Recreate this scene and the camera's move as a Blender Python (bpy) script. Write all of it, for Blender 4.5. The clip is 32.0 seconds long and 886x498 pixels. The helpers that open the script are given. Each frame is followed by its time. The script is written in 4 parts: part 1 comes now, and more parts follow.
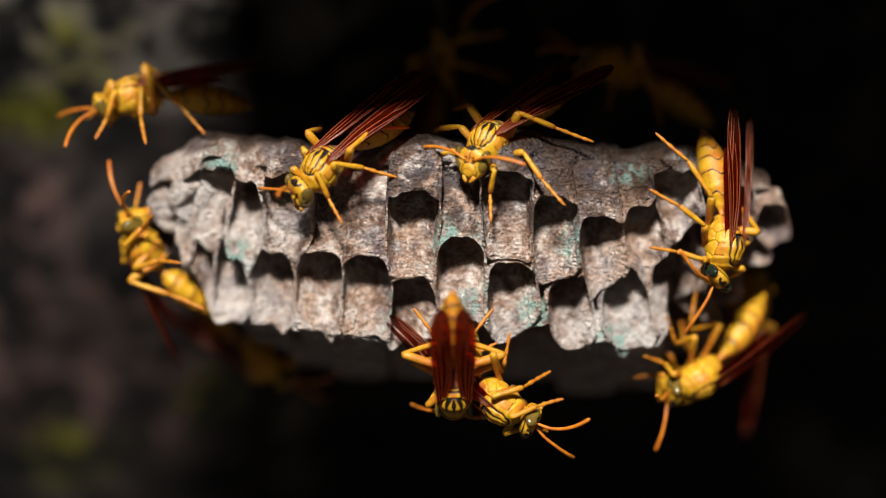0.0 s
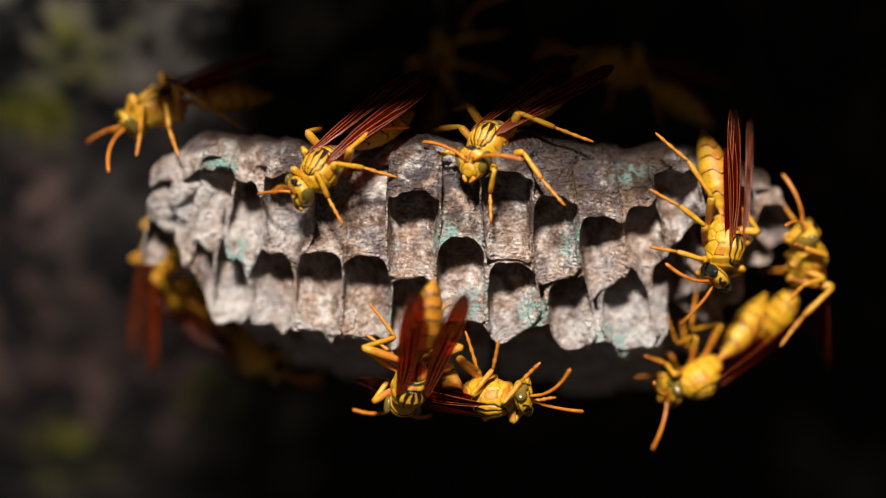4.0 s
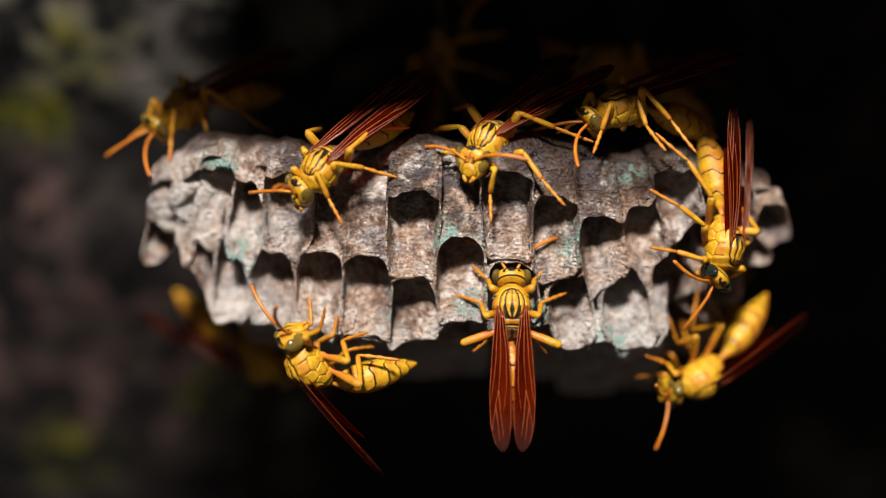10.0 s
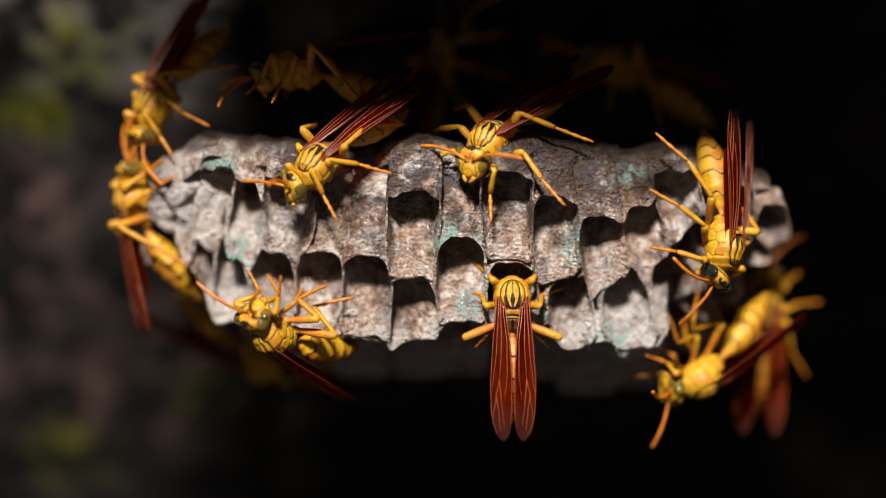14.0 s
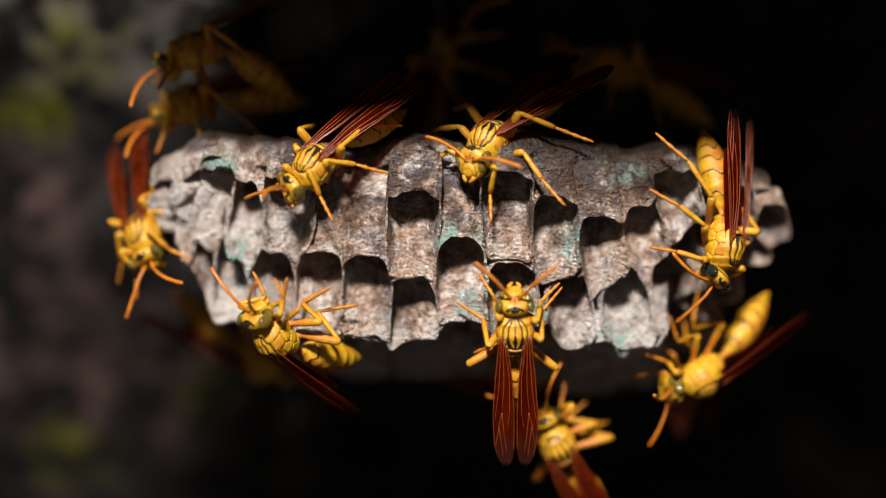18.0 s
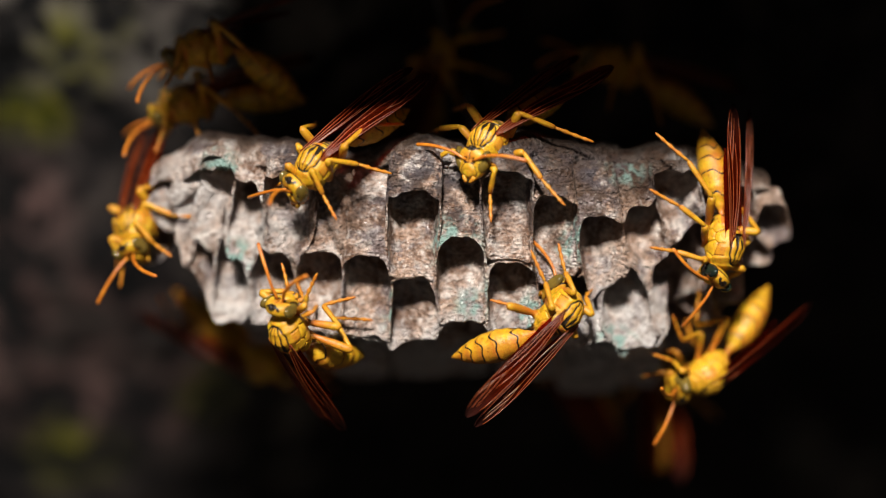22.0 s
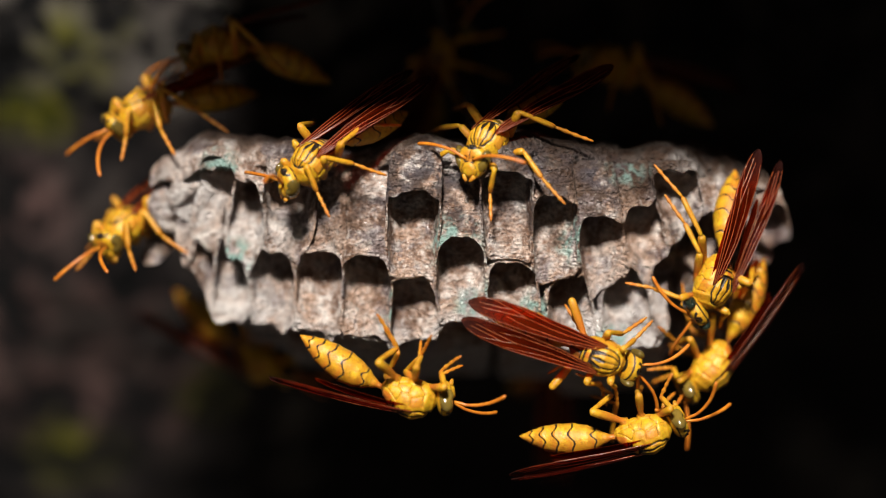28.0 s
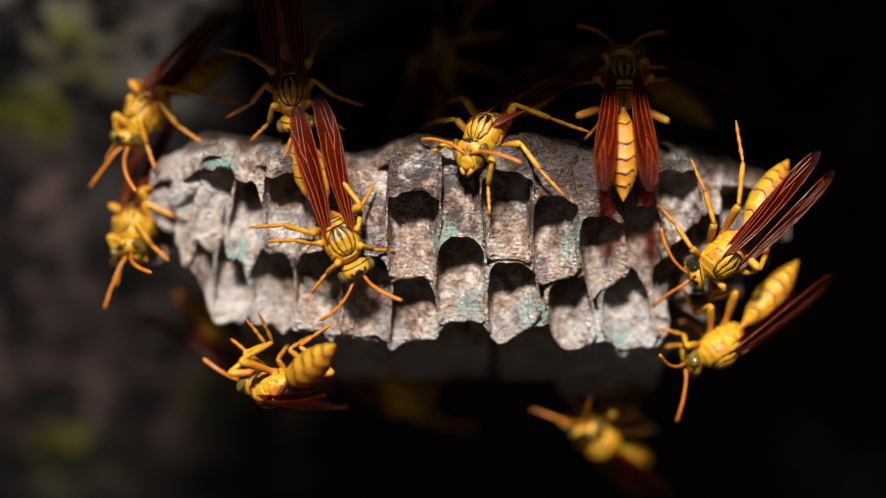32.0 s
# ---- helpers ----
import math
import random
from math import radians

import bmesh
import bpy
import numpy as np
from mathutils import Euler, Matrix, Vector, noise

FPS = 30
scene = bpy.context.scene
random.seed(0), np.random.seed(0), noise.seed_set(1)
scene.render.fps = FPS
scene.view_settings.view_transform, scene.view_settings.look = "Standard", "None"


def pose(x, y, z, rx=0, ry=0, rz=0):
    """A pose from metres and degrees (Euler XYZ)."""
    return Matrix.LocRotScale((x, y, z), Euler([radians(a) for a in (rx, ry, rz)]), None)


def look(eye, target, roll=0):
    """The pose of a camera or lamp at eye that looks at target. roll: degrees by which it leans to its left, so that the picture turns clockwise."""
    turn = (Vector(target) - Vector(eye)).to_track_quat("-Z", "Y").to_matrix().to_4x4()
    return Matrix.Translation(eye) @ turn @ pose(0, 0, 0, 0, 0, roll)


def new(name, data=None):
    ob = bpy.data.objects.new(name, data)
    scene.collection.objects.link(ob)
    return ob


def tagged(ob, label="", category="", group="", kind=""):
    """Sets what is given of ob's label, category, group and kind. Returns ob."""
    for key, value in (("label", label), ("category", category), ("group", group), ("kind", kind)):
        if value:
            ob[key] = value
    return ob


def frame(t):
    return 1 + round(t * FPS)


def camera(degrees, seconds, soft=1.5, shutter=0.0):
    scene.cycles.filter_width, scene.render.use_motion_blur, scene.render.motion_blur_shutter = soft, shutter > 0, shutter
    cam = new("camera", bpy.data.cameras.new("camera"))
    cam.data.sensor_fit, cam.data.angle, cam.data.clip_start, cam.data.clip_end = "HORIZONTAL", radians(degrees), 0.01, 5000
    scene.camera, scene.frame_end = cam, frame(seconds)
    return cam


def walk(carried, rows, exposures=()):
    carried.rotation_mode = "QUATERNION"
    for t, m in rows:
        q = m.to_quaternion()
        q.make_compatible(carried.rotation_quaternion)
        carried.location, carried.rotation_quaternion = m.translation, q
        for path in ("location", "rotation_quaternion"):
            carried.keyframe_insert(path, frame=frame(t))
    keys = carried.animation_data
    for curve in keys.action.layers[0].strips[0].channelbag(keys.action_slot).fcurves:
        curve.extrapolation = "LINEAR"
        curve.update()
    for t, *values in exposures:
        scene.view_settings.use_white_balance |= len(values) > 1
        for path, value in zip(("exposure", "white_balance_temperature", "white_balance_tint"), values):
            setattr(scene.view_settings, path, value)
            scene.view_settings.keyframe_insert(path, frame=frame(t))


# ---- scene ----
MM = 0.001


# ---- camera: a macro lens on a stand, focused on the face of the comb ----
cam = camera(20.0, 32.0, soft=1.2)
cam.data.dof.use_dof = True
cam.data.dof.focus_distance = 0.2815
cam.data.dof.aperture_fstop = 6.0
STAND = pose(0, -0.280, 0, 90, 0, 0)
walk(cam, [(0.0, STAND), (32.0, STAND)], [(0.0, 0.72), (32.0, 0.72)])

# ---- world and sun: hard light from above the camera, an added ledge shades the rest ----
SUN_UP, SUN_SIDE = 33.0, 6.0
world = bpy.data.worlds.new("sky")
scene.world = world
world.use_nodes = True
wn = world.node_tree.nodes
sky = wn.new("ShaderNodeTexSky")
sky.sky_type, sky.sun_disc = "NISHITA", False
sky.sun_elevation, sky.sun_rotation = radians(SUN_UP), radians(180 + SUN_SIDE)
world.node_tree.links.new(sky.outputs[0], wn["Background"].inputs[0])
wn["Background"].inputs[1].default_value = 0.00018
sun = new("sun", bpy.data.lights.new("sun", "SUN"))
sun.data.energy, sun.data.angle, sun.data.color = 5.0, radians(7.0), (1.0, 0.942, 0.890)
a, b = radians(SUN_UP), radians(SUN_SIDE)
sun.matrix_world = look((-math.sin(b) * math.cos(a), -math.cos(b) * math.cos(a), math.sin(a)), (0, 0, 0))


# ---- node materials ----
class Nodes:
    """A short way to write a node tree."""

    def __init__(self, name):
        self.mat = bpy.data.materials.new(name)
        self.mat.use_nodes = True
        self.tree = self.mat.node_tree
        self.bsdf = self.tree.nodes["Principled BSDF"]
        self.co = self.tree.nodes.new("ShaderNodeTexCoord").outputs["Object"]

    def node(self, kind, ins=(), **props):
        n = self.tree.nodes.new(kind)
        for k, v in props.items():
            setattr(n, k, v)
        for key, v in dict(ins).items():
            self.put(v, n.inputs[key])
        return n

    def put(self, v, socket):
        if isinstance(v, bpy.types.NodeSocket):
            self.tree.links.new(v, socket)
        else:
            socket.default_value = v

    def noise(self, scale, detail=4.0, rough=0.55, stretch=(1, 1, 1), distort=0.0):
        m = self.node("ShaderNodeMapping", {"Vector": self.co, "Scale": stretch})
        n = self.node("ShaderNodeTexNoise", {"Vector": m.outputs[0], "Scale": scale, "Detail": detail, "Roughness": rough, "Distortion": distort})
        return n.outputs["Fac"]

    def cells(self, scale, feature="F1", stretch=(1, 1, 1)):
        m = self.node("ShaderNodeMapping", {"Vector": self.co, "Scale": stretch})
        return self.node("ShaderNodeTexVoronoi", {"Vector": m.outputs[0], "Scale": scale}, feature=feature).outputs["Distance"]

    def ramp(self, fac, stops):
        r = self.node("ShaderNodeValToRGB", {"Fac": fac})
        while len(r.color_ramp.elements) < len(stops):
            r.color_ramp.elements.new(0.5)
        for e, (p, c) in zip(r.color_ramp.elements, stops):
            e.position, e.color = p, (*c, 1) if len(c) == 3 else c
        return r.outputs[0]

    def span(self, fac, lo, hi, to_lo=0.0, to_hi=1.0):
        return self.node("ShaderNodeMapRange", {0: fac, 1: lo, 2: hi, 3: to_lo, 4: to_hi}).outputs[0]

    def math(self, op, x, y=0.5):
        return self.node("ShaderNodeMath", {0: x, 1: y}, operation=op).outputs[0]

    def mix(self, fac, x, y, how="MIX"):
        n = self.node("ShaderNodeMix", {"Factor": fac, 6: x if isinstance(x, bpy.types.NodeSocket) else (*x, 1), 7: y if isinstance(y, bpy.types.NodeSocket) else (*y, 1)}, data_type="RGBA", blend_type=how)
        return n.outputs[2]

    def near(self, place, radius):
        d = self.node("ShaderNodeVectorMath", {0: self.co, 1: place}, operation="DISTANCE").outputs["Value"]
        return self.span(d, radius * 0.55, radius, 1.0, 0.0)

    def done(self, color, rough=0.6, bump=None, strength=0.4, distance=0.0002, **more):
        self.put(color if isinstance(color, bpy.types.NodeSocket) else (*color, 1), self.bsdf.inputs["Base Color"])
        self.put(rough, self.bsdf.inputs["Roughness"])
        if bump is not None:
            n = self.node("ShaderNodeBump", {"Height": bump, "Strength": strength, "Distance": distance})
            self.put(n.outputs[0], self.bsdf.inputs["Normal"])
        for k, v in more.items():
            self.put(v, self.bsdf.inputs[k.replace("_", " ")])
        return self.mat


def paper_material():
    """Wasp paper: grey pulp laid in bands, weathered pink, slate and brown, with a few blue-green smears and a glitter
    of dried spit. Shade is painted in towards the roof.
    """
    m = Nodes("nest_paper")
    big, mid, small = m.noise(150, 4, 0.6), m.noise(380, 6, 0.66, (1, 1, 1.25), 0.4), m.noise(1500, 5, 0.7)
    bands = m.noise(760, 4, 0.6, (0.5, 0.5, 1.7), 1.6)
    lumps = m.cells(2300, "SMOOTH_F1", (1, 1, 1.4))
    blotch, grains = m.noise(820, 5, 0.7), m.noise(2600, 3, 0.65)
    col = m.ramp(mid, [(0.36, (0.13, 0.070, 0.045)), (0.43, (0.42, 0.265, 0.185)), (0.50, (0.66, 0.51, 0.425)), (0.58, (0.92, 0.83, 0.75))])
    col = m.mix(m.span(big, 0.46, 0.55, 0.0, 0.75), col, m.mix(m.span(grains, 0.4, 0.6), (0.48, 0.290, 0.185), (0.74, 0.50, 0.37)))
    col = m.mix(m.span(m.noise(210, 5, 0.65), 0.52, 0.58, 0.0, 0.8), col, m.mix(m.span(grains, 0.4, 0.6), (0.10, 0.082, 0.092), (0.34, 0.28, 0.29)))
    col = m.mix(m.span(m.noise(260, 5, 0.65, (1.3, 1, 0.7)), 0.54, 0.60, 0.0, 0.85), col, (0.17, 0.080, 0.040))
    col = m.mix(m.span(blotch, 0.37, 0.47, 0.50, 0.0), col, (0.14, 0.092, 0.072))
    col = m.mix(m.span(blotch, 0.54, 0.62, 0.0, 0.6), col, (0.90, 0.81, 0.74))
    col = m.mix(m.span(bands, 0.33, 0.40, 0.60, 0.0), col, (0.10, 0.065, 0.050))
    col = m.mix(m.span(grains, 0.36, 0.45, 0.28, 0.0), col, (0.10, 0.066, 0.055))
    col = m.mix(m.span(grains, 0.56, 0.64, 0.0, 0.22), col, (0.92, 0.86, 0.80))
    col = m.mix(m.span(lumps, 0.46, 0.66, 0.0, 0.35), col, (0.10, 0.072, 0.06))
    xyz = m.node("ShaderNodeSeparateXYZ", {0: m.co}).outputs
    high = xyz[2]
    # Brown stain of the roof, deepened with painted shade, lower on the right
    roof_dark = m.math("ADD", m.span(m.math("ADD", high, m.span(xyz[0], 0.001, 0.008, 0.0, 0.0034)), 0.0085, 0.0150, 0.0, 1.2), m.span(big, 0.3, 0.7, -0.45, 0.45))
    col = m.mix(m.span(roof_dark, 0.2, 0.8, 0.0, 0.9), col, m.mix(m.span(small, 0.35, 0.6), (0.010, 0.005, 0.003), (0.062, 0.033, 0.020)))
    fresh = m.math("ADD", m.span(high, -0.012, -0.003, 1.0, 0.0), m.span(m.noise(130, 3), 0.35, 0.65, -0.6, 0.3))
    col = m.mix(m.span(fresh, 0.35, 0.9, 0.0, 0.72), col, m.mix(m.span(small, 0.35, 0.62), (0.46, 0.40, 0.365), (0.92, 0.88, 0.84)))
    new_pulp = None
    for place, r in (((-22, 9, 0.5), 6.5), ((21, 9, -9.5), 9), ((27.5, 7, 8.4), 3.4), ((-23, 14, -8), 7), ((-29, 12, 6), 6), ((-6, 2, -8.5), 4)):
        s = m.near([v * MM for v in place], r * MM)
        new_pulp = s if new_pulp is None else m.math("MAXIMUM", new_pulp, s)
    col = m.mix(m.math("MULTIPLY", new_pulp, m.span(m.noise(600, 5), 0.38, 0.56, 0.1, 0.8)), col, m.mix(m.span(small, 0.35, 0.62), (0.50, 0.44, 0.40), (0.92, 0.88, 0.84)))
    grime = None
    for place, r in (((2, 0, 7), 7), ((-11, 1, 5), 6.5), ((8, 0, 6), 6), ((-5, -1, 9), 7), ((18, 2, 8), 6), ((12, 0, 8), 5), ((-16, 3, 9), 5)):
        s = m.near([v * MM for v in place], r * MM)
        grime = s if grime is None else m.math("MAXIMUM", grime, s)
    col = m.mix(m.math("MULTIPLY", grime, m.span(m.noise(520, 5, 0.65), 0.40, 0.52, 0.0, 0.9)), col, m.mix(m.span(big, 0.4, 0.6), (0.075, 0.065, 0.075), (0.10, 0.06, 0.038)))
    stain = None
    for place, r in (((-5.6, 4, -6.9), 4.2), ((3.2, 3, -6.0), 3.6), ((19.8, 8, -11), 3.4), ((-25.5, 6, 9.2), 3.0), ((-24, 9, -1.2), 3.0), ((21, 3, 9.5), 3.2), ((10, 6, -7.4), 3.0), ((1.2, 2, 0.5), 4.0), ((14.5, 3, 1.0), 3.2)):
        s = m.near([v * MM for v in place], r * MM)
        stain = s if stain is None else m.math("MAXIMUM", stain, s)
    col = m.mix(m.math("MULTIPLY", stain, m.span(m.noise(760, 4), 0.44, 0.58, 0.0, 0.85)), col, (0.30, 0.50, 0.44))
    glint = m.span(m.cells(5600), 0.0, 0.34, 1.0, 0.0)
    rough = m.span(m.math("MULTIPLY", glint, m.noise(700, 2)), 0.20, 0.34, 0.66, 0.12)
    h = m.math("ADD", m.math("SUBTRACT", m.math("MULTIPLY", bands, 0.4), m.math("MULTIPLY", lumps, 0.6)), m.math("ADD", m.math("MULTIPLY", grains, 0.35), m.math("ADD", m.math("MULTIPLY", small, 1.0), m.math("MULTIPLY", mid, 0.9))))
    return m.done(col, rough, h, 0.9, 0.0020, Coat_Weight=m.span(rough, 0.15, 0.5, 0.5, 0.0), Coat_Roughness=0.16, Specular_IOR_Level=0.22)


def shell_material(name, base, deep, dark=(0.012, 0.007, 0.004)):
    """Insect shell: the mesh's own marks say where it is black (tint) and where it is rusty (rust)."""
    m = Nodes(name)
    tint = m.node("ShaderNodeAttribute", attribute_name="tint").outputs["Fac"]
    rust = m.node("ShaderNodeAttribute", attribute_name="rust").outputs["Fac"]
    n1, n2 = m.noise(700, 4, 0.6), m.noise(5200, 3)
    col = m.mix(m.span(n1, 0.36, 0.62, 0.0, 0.8), base, deep)
    col = m.mix(m.span(m.noise(1900, 5, 0.7), 0.50, 0.64, 0.0, 0.55), col, [v * 0.42 for v in deep])
    col = m.mix(rust, col, (0.42, 0.105, 0.012))
    col = m.mix(m.span(tint, 0.35, 0.65), col, dark)
    return m.done(col, m.span(n1, 0.3, 0.7, 0.36, 0.56), m.math("ADD", n2, m.math("MULTIPLY", n1, 2.5)), 0.55, 0.00010, Specular_IOR_Level=0.45, Subsurface_Weight=0.14, Subsurface_Scale=0.0007, Subsurface_Radius=(1.0, 0.32, 0.06))


def plain_shell(name, c1, c2, rough=0.4, scale=900):
    m = Nodes(name)
    n = m.noise(scale, 4)
    return m.done(m.mix(m.span(n, 0.35, 0.65), c1, c2), rough, m.noise(scale * 6, 2), 0.2, 0.00003)


def wing_material():
    """A thin amber membrane: light that goes through it turns red, the tip is smoky."""
    m = Nodes("amber_wing")
    n = m.noise(420, 4, 0.6, (0.35, 1.6, 1))
    tip = m.math("MULTIPLY", m.span(m.node("ShaderNodeSeparateXYZ", {0: m.co}).outputs[0], -0.0165, -0.0110, 1.0, 0.0), 0.75)
    col = m.mix(m.span(n, 0.35, 0.68), (0.105, 0.0095, 0.0010), (0.046, 0.0040, 0.0006))
    col = m.mix(tip, col, (0.030, 0.020, 0.018))
    m.done(col, 0.20, m.noise(2600, 3), 0.25, 0.00004, Specular_IOR_Level=0.09, Specular_Tint=(1.0, 0.45, 0.28, 1.0))
    through_it = m.node("ShaderNodeBsdfTransparent", {"Color": m.mix(tip, (0.80, 0.165, 0.018), (0.50, 0.36, 0.32))})
    both = m.node("ShaderNodeMixShader", {0: m.span(n, 0.3, 0.7, 0.56, 0.36), 1: through_it.outputs[0], 2: m.bsdf.outputs[0]})
    m.tree.links.new(both.outputs[0], m.tree.nodes["Material Output"].inputs["Surface"])
    return m.mat


def rock_material():
    """Mossy rock, its shade put into a near-black base, with paler grey and brown patches and cushions of moss."""
    m = Nodes("mossy_rock")
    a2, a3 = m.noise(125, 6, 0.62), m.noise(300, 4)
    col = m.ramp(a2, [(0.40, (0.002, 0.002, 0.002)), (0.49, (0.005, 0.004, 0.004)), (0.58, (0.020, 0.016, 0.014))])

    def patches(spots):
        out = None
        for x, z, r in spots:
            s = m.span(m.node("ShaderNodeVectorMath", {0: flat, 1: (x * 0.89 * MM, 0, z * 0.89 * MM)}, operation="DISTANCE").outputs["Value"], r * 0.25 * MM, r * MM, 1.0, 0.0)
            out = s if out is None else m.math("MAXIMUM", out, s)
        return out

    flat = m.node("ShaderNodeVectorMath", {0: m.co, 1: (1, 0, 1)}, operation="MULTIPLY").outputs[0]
    brown_spots = patches(((-67, -20, 11), (-57, -25, 10), (-46, -23, 10), (-60, -11, 11), (-70, -5, 12), (-50, -8, 8), (-64, 6, 9)))
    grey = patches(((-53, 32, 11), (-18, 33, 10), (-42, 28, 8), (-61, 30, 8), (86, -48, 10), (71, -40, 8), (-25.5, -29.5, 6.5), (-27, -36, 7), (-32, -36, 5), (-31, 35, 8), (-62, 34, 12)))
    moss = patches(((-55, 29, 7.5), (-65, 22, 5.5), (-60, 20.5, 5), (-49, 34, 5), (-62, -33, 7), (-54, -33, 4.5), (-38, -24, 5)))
    col = m.mix(m.math("MULTIPLY", brown_spots, m.math("MULTIPLY", m.span(a2, 0.45, 0.54, 0.0, 1.0), m.span(m.noise(105, 3, 0.55), 0.44, 0.56, 0.06, 1.0))), col, m.mix(a3, (0.086, 0.050, 0.044), (0.022, 0.013, 0.011)))
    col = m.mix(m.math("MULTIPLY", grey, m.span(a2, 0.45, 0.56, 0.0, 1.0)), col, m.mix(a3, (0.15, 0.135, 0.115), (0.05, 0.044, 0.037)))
    col = m.mix(m.math("MULTIPLY", moss, m.span(a2, 0.46, 0.55, 0.0, 1.0)), col, m.mix(m.span(a3, 0.35, 0.65), (0.010, 0.012, 0.001), (0.090, 0.086, 0.003)))
    return m.done(col, m.span(a3, 0.3, 0.7, 0.75, 0.95), m.math("ADD", a3, a2), 0.7, 0.002, Specular_IOR_Level=0.12)


def ledge_material():
    m = Nodes("dark_ledge_rock")
    a2, a3 = m.noise(60, 6, 0.65), m.noise(420, 4)
    # Red-brown chosen so that light bounced off the slab warms the shade
    col = m.ramp(a2, [(0.32, (0.030, 0.014, 0.008)), (0.55, (0.095, 0.036, 0.017)), (0.75, (0.16, 0.075, 0.04))])
    return m.done(col, 0.9, m.math("ADD", a3, a2), 0.7, 0.002, Specular_IOR_Level=0.12)


def ground_material():
    m = Nodes("dark_ground")
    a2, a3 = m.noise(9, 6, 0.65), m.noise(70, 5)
    # Near-black brown: the forest's shade on the floor is put into the colour
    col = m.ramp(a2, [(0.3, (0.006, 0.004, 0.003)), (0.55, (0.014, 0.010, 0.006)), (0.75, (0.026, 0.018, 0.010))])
    return m.done(col, 0.9, a3, 0.6, 0.01)


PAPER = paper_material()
YELLOW = shell_material("yellow_shell", (0.56, 0.335, 0.014), (0.46, 0.205, 0.007))
ORANGE = plain_shell("orange_limb", (0.58, 0.20, 0.014), (0.40, 0.105, 0.008))
LIMB = shell_material("yellow_limb", (0.54, 0.300, 0.014), (0.45, 0.180, 0.007))
EYE = plain_shell("olive_eye", (0.17, 0.110, 0.018), (0.080, 0.055, 0.012), 0.15, 600)
# Darker copy of the same eye, the difference in light put into its colour
DARK_EYE = plain_shell("black_green_eye", (0.018, 0.026, 0.014), (0.006, 0.010, 0.008), 0.10, 600)
OCELLUS = plain_shell("black_bead", (0.010, 0.006, 0.004), (0.02, 0.010, 0.006), 0.1)
WING = wing_material()
VEIN = plain_shell("rust_vein", (0.22, 0.050, 0.012), (0.12, 0.024, 0.006), 0.28)
ROCK = rock_material()
LEDGE = ledge_material()
DARK_GROUND = ground_material()


# ---- mesh helpers ----
def mesh_of(name, verts, faces, material, smooth=True, marks=None):
    me = bpy.data.meshes.new(name)
    me.from_pydata([tuple(v) for v in verts], [], faces)
    me.materials.append(material)
    if smooth:
        me.polygons.foreach_set("use_smooth", [True] * len(me.polygons))
    for key, values in (marks or {}).items():
        me.attributes.new(key, "FLOAT", "POINT").data.foreach_set("value", values)
    me.update()
    return me


def part(name, mesh, parent, label=""):
    ob = new(name, mesh)
    ob.parent = parent
    return tagged(ob, label)


def thing(name, label, category, group="", kind="", m=None):
    ob = new(name)
    ob.empty_display_size = 0.003
    if m is not None:
        ob.matrix_world = m
    return tagged(ob, label, category, group, kind)


def loft(rings, closed_ends=True):
    """Faces of a tube through rings of equal count; the verts are the rings end to end."""
    k = len(rings[0])
    verts = [v for r in rings for v in r]
    faces = []
    for i in range(len(rings) - 1):
        for j in range(k):
            p, q = i * k + j, i * k + (j + 1) % k
            faces.append((p, q, q + k, p + k))
    if closed_ends:
        faces.append(tuple(range(k - 1, -1, -1)))
        faces.append(tuple(range((len(rings) - 1) * k, len(rings) * k)))
    return verts, faces


def limb_rings(points, radii, sides=8):
    """Rings round a bent line."""
    pts = [Vector(p) for p in points]
    rings, ref = [], Vector((0.13, 0.31, 0.94))
    for i, p in enumerate(pts):
        d = (pts[min(i + 1, len(pts) - 1)] - pts[max(i - 1, 0)]).normalized()
        u = (ref - d * ref.dot(d)).normalized()
        w = d.cross(u)
        ref = u
        rings.append([p + (u * math.cos(t) + w * math.sin(t)) * radii[i] for t in (2 * math.pi * j / sides for j in range(sides))])
    return rings


def smooth01(x, lo, hi):
    x = min(max((x - lo) / (hi - lo), 0.0), 1.0)
    return x * x * (3 - 2 * x)


def table(stops, x):
    """A smooth curve through (x, values...) stops."""
    if x <= stops[0][0]:
        return stops[0][1:]
    for lo, hi in zip(stops, stops[1:]):
        if x <= hi[0]:
            f = smooth01(x, lo[0], hi[0]) * 0.6 + 0.4 * (x - lo[0]) / (hi[0] - lo[0])
            return tuple(p + (q - p) * f for p, q in zip(lo[1:], hi[1:]))
    return stops[-1][1:]


